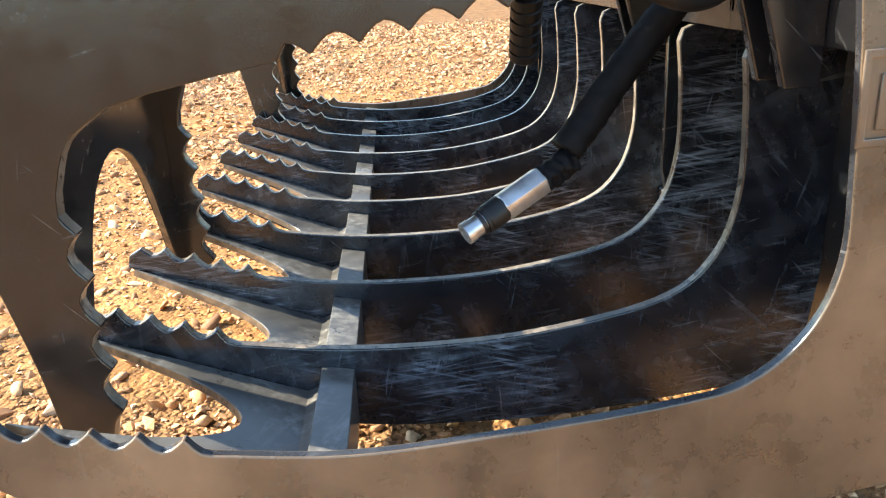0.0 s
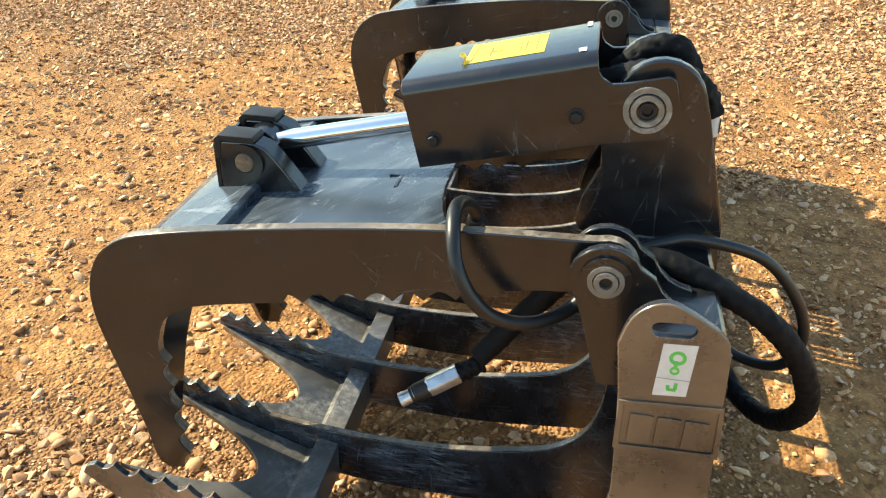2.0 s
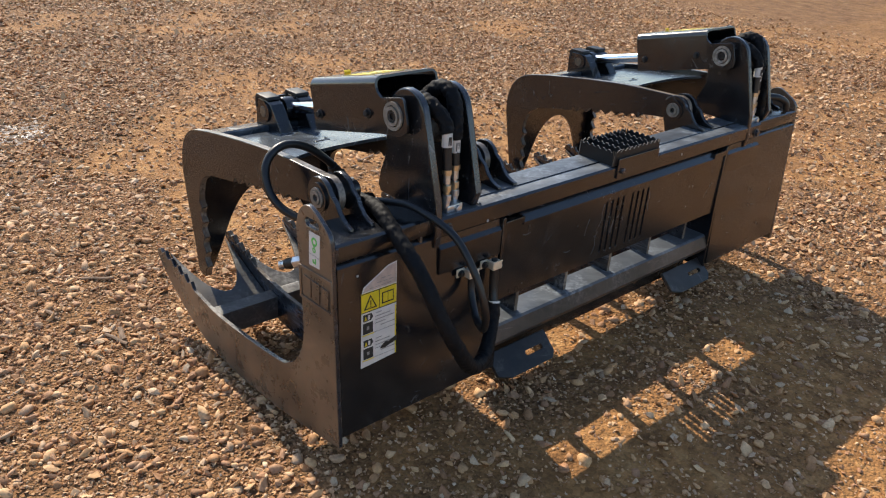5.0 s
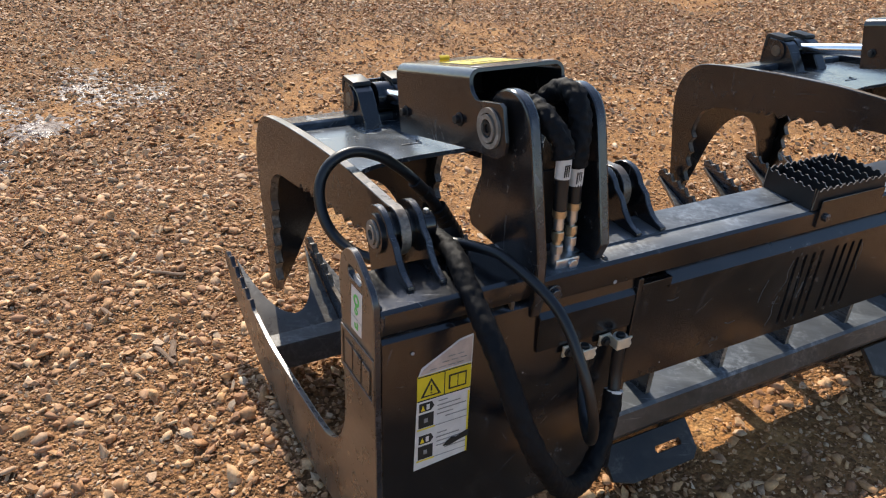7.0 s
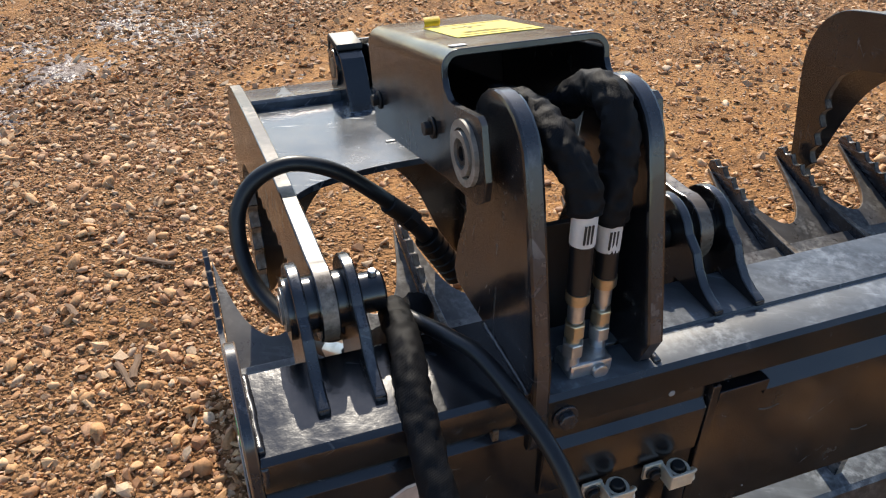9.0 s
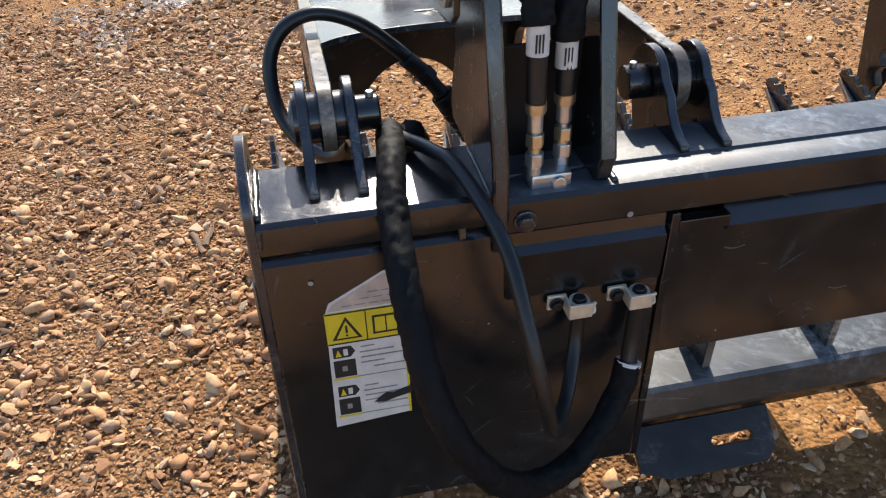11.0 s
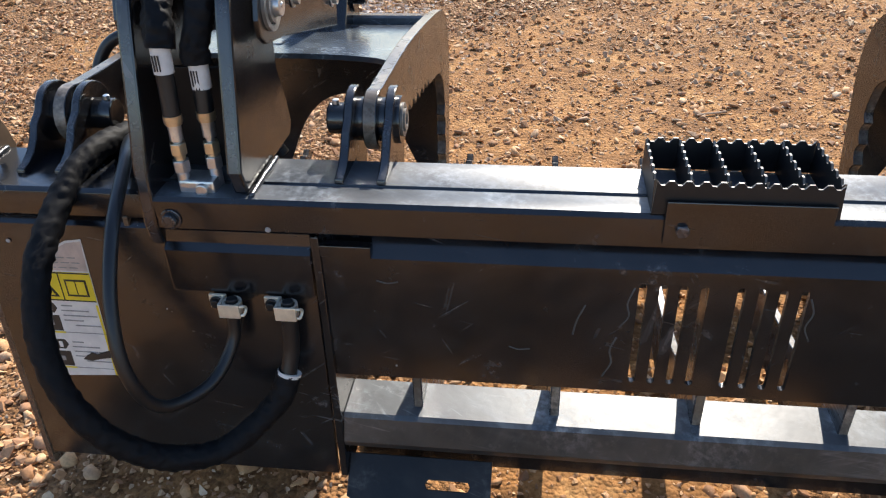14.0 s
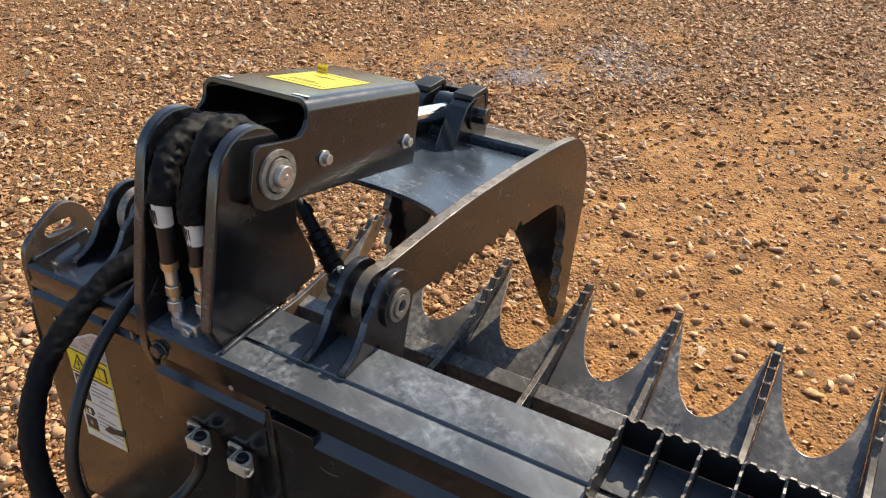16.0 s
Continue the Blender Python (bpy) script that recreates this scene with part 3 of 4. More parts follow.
for a in (FL + 0.012, FR - 0.012 - 0.235):
    hole = [(a + 0.140, 0.041), (a + 0.136, 0.049), (a + 0.140, 0.057), (a + 0.210, 0.057), (a + 0.214, 0.049), (a + 0.210, 0.041)]
    bm = slab([(a, 0.02), (a, 0.095), (a + 0.25, 0.095), (a + 0.25, 0.02), (a + 0.23, 0.0), (a + 0.05, 0.0)], -0.006, 0.006, "x", [hole], 0.0015)
    bmesh.ops.transform(bm, matrix=Matrix.Translation((0.048, 0, 0.060)) @ Matrix.Rotation(radians(-48), 4, "Y"), verts=bm.verts)
    add("locking_pad", bm, PAD, label="black locking pad with a pin slot, near the ground")


def bolt(x, y, z, r=0.012):
    ob = add("bolt", joined(rod((x, y, z), (x + 0.003, y, z), r * 1.35), rod((x + 0.003, y, z), (x + 0.011, y, z), r, 6)), EAR, label="dull bolt head with washer")
    return ob


for y in (0.345, W - 0.345):
    bolt(0.0, y, 0.606)
bolt(0.002, 1.062, 0.622, 0.010)

# ---- step ----
def build_step():
    y0, y1, x0, x1, z0, z1 = 1.020, 1.258, -0.140, -0.002, 0.641, 0.690
    st = fix(empty("step"))
    tagged(st, "small black anti-slip step of serrated channel grating")

    def serrated(p, q):
        n = max(4, round(abs(q - p) / 0.022))
        pts = [(p, z0), (q, z0)]
        for i in range(n):
            a, b = q + (p - q) * i / n, q + (p - q) * (i + 1) / n
            m = (a + b) / 2
            pts += [(a + (m - a) * 0.3, z1), (a + (m - a) * 0.75, z1 - 0.006), (m + (b - m) * 0.25, z1 - 0.006), (b + (m - b) * 0.3, z1)]
        return pts
    for x in (x0, x1 - 0.004):
        add("grating_rail", slab(serrated(y0, y1), x, x + 0.004, "x", bevel=0.0006, edge=1), (DARK, EDGE), st)
    for i in range(6):
        y = y0 + (y1 - y0 - 0.004) * i / 5
        add("grating_bar", slab(serrated(x0 + 0.004, x1 - 0.004), y, y + 0.004, "y", bevel=0.0006, edge=1), (DARK, EDGE), st)
    add("step_lip", block(0.0005, 0.006, y0 + 0.018, y1 - 0.008, 0.60, 0.664, 0.0015), BLACK, st)
    return st


build_step()

# ---- grapple arms ----
PIN_A, PIN_B, PIN_E = (-0.187, 0.688), (-0.152, 0.872), (-0.816, 0.710)
ARM = 0.248       # half distance of the arm plates
AXIS = Vector((PIN_B[0] - PIN_E[0], 0, PIN_B[1] - PIN_E[1])).normalized()
CYL = Matrix.Translation((PIN_B[0], 0, PIN_B[1])) @ Matrix(((AXIS.x, 0, -AXIS.z, 0), (0, 1, 0, 0), (AXIS.z, 0, AXIS.x, 0), (0, 0, 0, 1)))


def arm_outline():
    top = curve2([(-0.215, 0.731), (-0.42, 0.722), (-0.60, 0.703), (-0.78, 0.677), (-0.90, 0.655), (-0.965, 0.636), (-1.013, 0.598), (-1.040, 0.54), (-1.045, 0.48), (-1.036, 0.42), (-1.012, 0.31), (-0.995, 0.225), (-0.985, 0.155)])
    tip = [(-0.978, 0.133), (-0.955, 0.124), (-0.930, 0.128)]
    inner = teeth((-0.926, 0.146), (-0.938, 0.415), 5, -0.016, 0.42)
    corner = curve2([(-0.933, 0.43), (-0.912, 0.482), (-0.865, 0.516)], 4)
    under = [(-0.82, 0.528), (-0.75, 0.542), (-0.69, 0.553), *teeth((-0.68, 0.570), (-0.33, 0.630), 7, -0.016, 0.42), (-0.30, 0.634)]
    eye = arc(PIN_A[0], PIN_A[1], 0.047, 245, 470, 12)
    return top + tip + inner + corner + under + eye


def ear_outline():
    return [(-0.056, 0.641), (-0.057, 0.649), (-0.076, 0.654), (-0.092, 0.662), (-0.107, 0.677), (-0.118, 0.695), *arc(PIN_A[0], PIN_A[1], 0.052, 25, 190, 10), (-0.215, 0.62), (-0.180, 0.50), (-0.142, 0.50), (-0.142, 0.641)]


def tower_outline(s):
    """One plate reaches down over the rear of the beam, the other stands on it."""
    foot = [(-0.002, 0.560), (0.004, 0.60)] if s < 0 else [(-0.018, 0.6405), (-0.016, 0.648)]
    return [*foot, (-0.004, 0.68), (-0.055, 0.86), *arc(PIN_B[0] + 0.02, PIN_B[1] + 0.002, 0.069, 15, 165, 10), (-0.212, 0.80), (-0.208, 0.76), (-0.232, 0.70), (-0.240, 0.66), (-0.228, 0.641), (-0.142, 0.641)] + ([(-0.142, 0.560)] if s < 0 else [])


def box_shell():
    """Inverted channel over the cylinder: two side plates with pin ears and a roof with round shoulders."""
    half, top, low, t, r = 0.104, 0.098, -0.046, 0.008, 0.022
    ys = [(-half, low)] + [(-half + r - r * math.cos(radians(a)), top - r + r * math.sin(radians(a))) for a in range(0, 91, 15)]
    outer = ys + [(-y, v) for y, v in reversed(ys)]
    ri, hi = r - t, half - t
    ysi = [(-hi, low)] + [(-hi + ri - ri * math.cos(radians(a)), top - t - ri + ri * math.sin(radians(a))) for a in range(0, 91, 15)]
    inner = ysi + [(-y, v) for y, v in reversed(ysi)]
    roof = slab(outer + inner[::-1], -0.370, -0.062, "x", bevel=0.0012)
    bms = [roof]
    ear = [(-0.064, 0.098 - 0.024), (-0.058, 0.058), (-0.046, 0.047), (-0.03, 0.045), (0.036, 0.045), (0.046, 0.038), (0.050, -0.02), (0.042, -0.042), (0.02, -0.052), (-0.064, -0.046)]
    for s in (-1, 1):
        a, b = sorted((s * half, s * (half - t)))
        bms.append(slab(ear, a, b, "y", bevel=0.0012))
    bm = joined(*bms)
    bmesh.ops.transform(bm, matrix=CYL, verts=bm.verts)
    return bm


def cyl_point(u, y, v):
    return tuple(CYL @ Vector((u, y, v)))


def build_arm(centre):
    """One grapple arm with its tower, cylinder and cover, about its own middle plane."""
    low = []

    def put(name, bm, material, parent=None, label="", smooth=False):
        off = 0.0 if parent in low else 0.014
        bmesh.ops.translate(bm, vec=(0, centre + off, 0), verts=bm.verts)
        return add(name, bm, material, parent, label, smooth)

    arm = fix(tagged(empty("grapple_arm", 0, centre, 0), "black upper grapple arm with two toothed claw plates, closed onto the tines"))
    low.append(arm)
    for s in (-1, 1):
        y = s * ARM
        put("claw_plate", slab(arm_outline(), y - 0.011, y + 0.011, "y", bevel=0.002, edge=1), (BLACK, EDGE), arm)
        put("arm_eye", ring((PIN_A[0], y - 0.0235, PIN_A[1]), (PIN_A[0], y + 0.0235, PIN_A[1]), 0.02, 0.034), BLACK, arm)
    edge = curve2([(-0.40, -0.237), (-0.435, -0.19), (-0.458, -0.10), (-0.462, 0.0), (-0.458, 0.10), (-0.435, 0.19), (-0.40, 0.237)], 4)
    deck = slab([*edge, (-0.83, 0.237), (-0.83, -0.237)], -0.005, 0.005, "z", bevel=0.001)
    tilt = Matrix.Translation((0, 0, 0.700)) @ Matrix.Rotation(radians(-7.4), 4, "Y") @ Matrix.Translation((0.40, 0, 0))
    bmesh.ops.transform(deck, matrix=tilt, verts=deck.verts)
    bmesh.ops.translate(deck, vec=(-0.40, 0, 0), verts=deck.verts)
    put("deck_plate", deck, DECK, arm, "black deck plate with a hollowed rear edge")
    arch = curve2([(0.222, 0.13), (0.200, 0.17), (0.175, 0.225), (0.125, 0.335), (0.070, 0.398), (0.0, 0.422), (-0.070, 0.398), (-0.125, 0.335), (-0.175, 0.225), (-0.200, 0.17), (-0.222, 0.13)], 4)
    put("front_plate", slab([(-0.237, 0.12), (-0.237, 0.598), (0.237, 0.598), (0.237, 0.12), *arch], -0.972, -0.960, "x", bevel=0.0015, edge=1), (BLACK, RUST), arm, "black front plate with an arched cut-out")
    put("front_strip", slab([(-0.792, 0.640), (-0.794, 0.667), (-0.802, 0.671), (-0.912, 0.645), (-0.912, 0.633), (-0.806, 0.658), (-0.803, 0.636)], -0.237, 0.237, "y", bevel=0.001), DECK, arm)
    put("deck_weld", block(-0.553, -0.547, -0.062, -0.012, 0.679, 0.6875, 0.001), EAR, arm)
    put("deck_slot", block(-0.572, -0.550, -0.016, -0.012, 0.676, 0.6862, 0.001), DARK, arm)
    for s in (-1, 1):
        y = s * 0.053
        lug = [(-0.865, 0.640), (-0.866, 0.744), (-0.800, 0.746), (-0.779, 0.738), (-0.762, 0.720), (-0.715, 0.659), (-0.74, 0.652)]
        put("rod_lug", slab(lug, y - 0.022, y + 0.022, "y", bevel=0.003, edge=0), BLACK, arm)
        put("lug_boss", ring((PIN_E[0], y + s * 0.022, PIN_E[1]), (PIN_E[0], y + s * 0.028, PIN_E[1]), 0.0185, 0.034), BLACK, arm)
        put("lug_pin", rod((PIN_E[0], y, PIN_E[1]), (PIN_E[0], y + s * (0.0295 if s < 0 else 0.052), PIN_E[1]), 0.018, bevel=0.003), RUST if s < 0 else BLACK, arm, "rusty pin end" if s < 0 else "")
    for s in (-1, 1):
        a, e = sorted((s * 0.029, s * 0.0765))
        put("lug_cap", slab([(-0.872, 0.712), (-0.872, 0.748), (-0.862, 0.757), (-0.800, 0.757), (-0.796, 0.748), (-0.80, 0.745), (-0.858, 0.745), (-0.862, 0.712)], a, e, "y", bevel=0.002), DARK, arm)

    put("lug_front", block(-0.876, -0.8675, -0.072, 0.072, 0.648, 0.738, 0.002), BLACK, arm)
    ears = fix(tagged(empty("arm_hinge", 0, centre, 0), "pair of black hinge ears welded on the beam"))
    low.append(ears)
    for s in (-1, 1):
        for d in (-0.031, 0.031):
            y = s * ARM + d
            put("hinge_ear", slab(ear_outline(), y - 0.007, y + 0.007, "y", bevel=0.0022, edge=1), (BLACK, EAR), ears)
        x, z = PIN_A
        y = s * (ARM + 0.038)
        put("pin_boss", ring((x, y, z), (x, y + s * 0.006, z), 0.0262, 0.037), BLACK, ears)
        put("pin_washer", joined(ring((x, y, z), (x, y + s * 0.009, z), 0.019, 0.026), ring((x, y, z), (x, y + s * 0.012, z), 0.0095, 0.0172)), RING, ears, "worn steel washer rings")
        put("pin_bolt", rod((x, y, z), (x, y + s * 0.006, z), 0.0094), DARK, ears, "dark hollow pin end")
        y = s * (ARM - 0.038)
        put("pin_sleeve", rod((x, y, z), (x, y - s * 0.034, z), 0.0245, bevel=0.003), BLACK, ears)
        put("grease_screw", rod((x, y - s * 0.022, z + 0.023), (x, y - s * 0.022, z + 0.031), 0.006, 6), STEEL, ears)

    tower = fix(tagged(empty("cylinder_tower", 0, centre, 0), "upright black twin-plate tower carrying the cylinder"))
    for s in (-1, 1):
        y = 0.070 if s > 0 else -0.068
        put("tower_plate", slab(tower_outline(s), y - 0.011, y + 0.011, "y", bevel=0.004, edge=1), (BLACK, EAR), tower)
    put("tower_web", slab([(-0.105, 0.641), (-0.095, 0.80), (-0.103, 0.80), (-0.113, 0.641)], -0.051, 0.059, "y", bevel=0.0008), DARK, tower)

    cyl = fix(tagged(empty("hydraulic_cylinder", 0, centre, 0), "hydraulic cylinder with a chromed rod under a black cover"))
    put("barrel", rod(cyl_point(-0.34, 0, 0), cyl_point(-0.03, 0, 0), 0.038), DARK, cyl, smooth=False)
    put("gland", joined(rod(cyl_point(-0.375, 0, 0), cyl_point(-0.335, 0, 0), 0.036), rod(cyl_point(-0.385, 0, 0), cyl_point(-0.37, 0, 0), 0.027)), DARK, cyl)
    put("piston_rod", rod(cyl_point(-0.385, 0, 0), cyl_point(-0.655, 0, 0), 0.0185, 72, bevel=0), CHROME, cyl, "bright chromed rod")
    put("rod_eye", rod((PIN_E[0], -0.029, PIN_E[1]), (PIN_E[0], 0.029, PIN_E[1]), 0.036), BLACK, cyl)
    # Added dark plate that stands for the deep shade inside the open cover.
    end = slab([(-0.0955, -0.044), (0.0955, -0.044), (0.0955, 0.0885), (-0.0955, 0.0885)], -0.360, -0.352, "x", [arc(0, 0, 0.037, 0, 345, 23)], 0.001)
    bmesh.ops.transform(end, matrix=CYL, verts=end.verts)
    put("cover_shade", end, DARK, cyl)
    put("cylinder_cover", box_shell(), BLACK, cyl, "black folded cover over the cylinder")
    for s in (-1, 1):
        put("pin_boss", joined(ring(cyl_point(0, s * 0.104, 0), cyl_point(0, s * 0.109, 0), 0.0275, 0.036), ring(cyl_point(0, s * 0.104, 0), cyl_point(0, s * 0.112, 0), 0.0165, 0.0245)), RING, cyl, "worn steel washer rings")
        if s > 0:
            put("pin_bolt", joined(rod(cyl_point(0, 0.104, 0), cyl_point(0, 0.122, 0), 0.0158), rod(cyl_point(0, 0.108, 0), cyl_point(0, 0.1235, 0), 0.004)), STEEL, cyl, "bare steel pin end")
        else:
            put("pin_bolt", joined(ring(cyl_point(0, -0.104, 0), cyl_point(0, -0.110, 0), 0.008, 0.0125), rod(cyl_point(0, -0.104, 0), cyl_point(0, -0.106, 0), 0.0082)), DARK, cyl, "dark hollow pin end")
        for u, v in ((-0.105, 0.006), (-0.335, 0.0)):
            put("cover_bolt", joined(rod(cyl_point(u, s * 0.104, v), cyl_point(u, s * 0.107, v), 0.013), rod(cyl_point(u, s * 0.107, v), cyl_point(u, s * 0.116, v), 0.009, 6)), STEEL if s > 0 else DARK, cyl)
    # warning sticker with one lifted corner
    lab = fix(tagged(empty("warning_sticker", 0, centre, 0), "yellow warning sticker peeling at one corner"))

    def flat(u0, u1, y0, y1, lift):
        bm = slab([(u0, y0), (u1, y0), (u1, y1), (u0, y1)], 0.098 + lift, 0.0985 + lift, "z", bevel=0)
        bmesh.ops.transform(bm, matrix=CYL, verts=bm.verts)
        return bm
    put("sticker_sheet", flat(-0.275, -0.145, -0.052, 0.062, 0.0003), YELLOW, lab)
    for u0, u1, y0, y1 in ((-0.264, -0.2625, -0.042, 0.055), (-0.245, -0.215, -0.006, -0.0035), (-0.236, -0.233, -0.026, 0.020), (-0.160, -0.1585, -0.042, 0.055), (-0.178, -0.176, -0.03, 0.03), (-0.186, -0.1845, -0.03, 0.018)):
        put("sticker_bar", flat(u0, u1, y0, y1, 0.0008), OLIVE, lab)
    curl = bmesh.new()
    rows = []
    for i in range(9):
        a = radians(i * 24)
        rows.append([curl.verts.new(CYL @ Vector((-0.275 + 0.0065 * math.sin(a) - 0.003, y, 0.0990 + 0.0065 * (1 - math.cos(a))))) for y in (-0.05, -0.028)])
    for a, b in zip(rows, rows[1:]):
        curl.faces.new((a[0], a[1], b[1], b[0]))
    bmesh.ops.solidify(curl, geom=curl.faces[:], thickness=0.0006)
    put("peeled_corner", curl, YELLOW, lab, "", True)
    put("small_label", flat(-0.090, -0.078, -0.085, -0.066, 0.0006), WHITE, lab)
    put("small_label", flat(-0.082, -0.074, 0.062, 0.09, 0.0006), WHITE, lab)

    # hoses rising from the fittings into the cover
    for n, y in enumerate((-0.018, 0.024)):
        h = fix(tagged(empty("cylinder_hose", 0, centre, 0), "hydraulic hose in a loose black cloth sleeve with plated fittings"))
        lean, back = 0.006 * n, -0.016 * n
        route = ([(-0.23, -0.040, 0.885), (-0.17, -0.038, 0.908), (-0.115, -0.033, 0.910), (-0.080, -0.027, 0.893), (-0.057, y, 0.868), (-0.047, y, 0.842)] if n == 0 else
                 [(-0.20, 0.030, 0.885), (-0.155, 0.036, 0.925), (-0.115, 0.038, 0.932), (-0.088, 0.036, 0.905), (-0.071, 0.030, 0.868), (-0.063, y, 0.840), (-0.060, y, 0.818)])
        put("hose_sleeve", tube(route, 0.0190, 24, 22, 0.42, n + 3), SLEEVE, h, smooth=True)
        put("hose_end", tube([(back - 0.047, y, 0.860), (back - 0.043, y, 0.80), (back - 0.037, y, 0.742)], 0.0125, 16, 6), RUBBER, h, smooth=True)
        top = 0.846 - 0.026 * n
        put("hose_label", ring((back - 0.0458 + lean * 0.2, y, top), (back - 0.0434 + lean * 0.1, y, top - 0.036), 0.0128, 0.0136), WHITE, h)
        for q in range(3):
            put("label_bar", block(back - 0.0312, back - 0.0299, y - 0.007 + 0.004 * q, y - 0.005 + 0.004 * q, top - 0.030, top - 0.008, 0), INK, h)
        put("crimp_ring", joined(ring((back - 0.0375, y, 0.752), (back - 0.037, y, 0.741), 0.0085, 0.0132), ring((back - 0.037, y, 0.741), (back - 0.0368, y, 0.738), 0.0085, 0.0118)), BRASS, h)
        put("ferrule", joined(rod((back - 0.0368, y, 0.739), (back - 0.0350, y, 0.714), 0.0095), rod((back - 0.035, y, 0.716), (back - 0.0335, y, 0.690), 0.0062)), STEEL, h)
        put("hex_nut", joined(rod((back - 0.0348, y, 0.712 - 0.004 * n), (back - 0.0338, y, 0.694 - 0.004 * n), 0.0122, 6), rod((back - 0.0338, y, 0.695), (back - 0.033, y, 0.684), 0.0080)), BRASS, h)
        put("adapter_nut", joined(rod((back - 0.033, y, 0.686), (back - 0.032, y, 0.668), 0.0126, 6), rod((back - 0.032, y, 0.668), (back - 0.031, y, 0.648), 0.0092)), STEEL, h)
    put("port_block", joined(block(-0.060, -0.020, -0.024, 0.030, 0.630, 0.658, 0.004), rod((-0.02, 0.012, 0.646), (-0.013, 0.012, 0.646), 0.0095)), STEEL, tower)
    return arm


for c in (0.367, 1.896):
    build_arm(c)

# ---- loose hoses on the near end ----
def thing_part(name, label):
    return fix(tagged(empty(name), label))


big = thing_part("return_hose", "thick hydraulic hose in a wrinkled black cloth sleeve hanging in a loop")
BIG = [(-0.185, 0.203, 0.655), (-0.10, 0.193, 0.665), (-0.025, 0.181, 0.641), (0.088, 0.178, 0.572), (0.157, 0.197, 0.469), (0.182, 0.245, 0.367), (0.160, 0.315, 0.285), (0.118, 0.400, 0.262), (0.065, 0.475, 0.310), (0.040, 0.500, 0.36)]
add("cloth_sleeve", tube(BIG, 0.0190, 26, 34, 0.24, 2), SLEEVE, big, smooth=True)
add("bare_hose", tube([(0.046, 0.496, 0.35), (0.030, 0.505, 0.40), (0.022, 0.508, 0.47)], 0.0125, 16, 8), RUBBER, big, smooth=True)
add("cable_tie", ring((0.0420, 0.4985, 0.357), (0.0400, 0.5000, 0.362), 0.0130, 0.0188), WHITE, big)
thin = thing_part("feed_hose", "thin bare black hydraulic hose hanging in a loop")
add("hose", tube([(-0.165, 0.216, 0.655), (-0.10, 0.245, 0.668), (-0.044, 0.268, 0.668), (0.071, 0.297, 0.63), (0.145, 0.310, 0.549), (0.176, 0.325, 0.459), (0.155, 0.348, 0.385), (0.086, 0.390, 0.368), (0.035, 0.416, 0.412), (0.022, 0.421, 0.475)], 0.0098, 16, 14), RUBBER, thin, smooth=True)
for y in (0.421, 0.508):
    c = thing_part("hose_clamp", "pale zinc hose clamp bolted under the bracket")
    add("saddle", joined(block(0.006, 0.011, y - 0.041, y - 0.014, 0.457, 0.481, 0.001), block(0.006, 0.035, y - 0.0185, y - 0.0145, 0.4575, 0.4805, 0.001),
                         block(0.0325, 0.0365, y - 0.018, y + 0.015, 0.457, 0.481, 0.001), ring((0.022, y, 0.459), (0.022, y, 0.479), 0.0105, 0.0145)), CLAMP, c)
    add("clamp_end", tube([(0.033, y + 0.015, 0.4765), (0.031, y + 0.0195, 0.4765), (0.024, y + 0.021, 0.469), (0.031, y + 0.0195, 0.4615), (0.033, y + 0.015, 0.4615)], 0.0024, 8, 6), CLAMP, c, smooth=True)
    add("clamp_bolt", joined(rod((0.012, y - 0.029, 0.469), (0.015, y - 0.029, 0.469), 0.0105), rod((0.015, y - 0.029, 0.469), (0.021, y - 0.029, 0.469), 0.0078, 6)), DARK, c)
    add("elbow", rod((0.022, y, 0.470), (0.021, y, 0.484), 0.0085), DARK, c)

loop = thing_part("crossover_hose", "black hose looped over the claw plate between the two hinges")
add("hose", tube([(-0.20, 0.150, 0.63), (-0.234, 0.128, 0.597), (-0.284, 0.089, 0.592), (-0.335, 0.060, 0.612), (-0.372, 0.048, 0.650), (-0.397, 0.054, 0.698), (-0.408, 0.083, 0.735), (-0.413, 0.132, 0.748), (-0.408, 0.190, 0.730), (-0.400, 0.246, 0.687), (-0.405, 0.285, 0.645)], 0.0112, 16, 14), RUBBER, loop, smooth=True)
B0, B1 = Vector((-0.402, 0.322, 0.596)), Vector((-0.399, 0.373, 0.514))
add("hose_fitting", joined(rod((-0.400, 0.262, 0.668), (-0.407, 0.292, 0.636), 0.0142), rod((-0.407, 0.290, 0.638), (-0.406, 0.303, 0.622), 0.0175, 6), rod((-0.406, 0.301, 0.624), tuple(B0), 0.0128)), DARK, loop)
def ribbed(p, q, r, ribs):
    """A round body with grooves, turned as one piece."""
    bm, way = bmesh.new(), (q - p).normalized()
    side = way.orthogonal().normalized()
    up = way.cross(side)
    marks = [(0.0, 0.6), (0.0, 0.95)]
    for n in range(ribs):
        a, e = 0.86 * n / ribs, 0.86 * (n + 1) / ribs
        marks += [(a + 0.01, 1.0), (e - 0.035, 1.0), (e - 0.028, 0.9), (e - 0.004, 0.9)]
    marks += [(0.87, 1.0), (0.98, 1.0), (1.0, 0.94), (1.0, 0.4)]
    rows = [[bm.verts.new(p.lerp(q, at) + (side * math.cos(2 * math.pi * i / 24) + up * math.sin(2 * math.pi * i / 24)) * r * k) for i in range(24)] for at, k in marks]
    for a, e in zip(rows, rows[1:]):
        for i in range(24):
            bm.faces.new((a[i], a[(i + 1) % 24], e[(i + 1) % 24], e[i]))
    bm.faces.new(rows[0][::-1])
    bm.faces.new(rows[-1])
    return bm


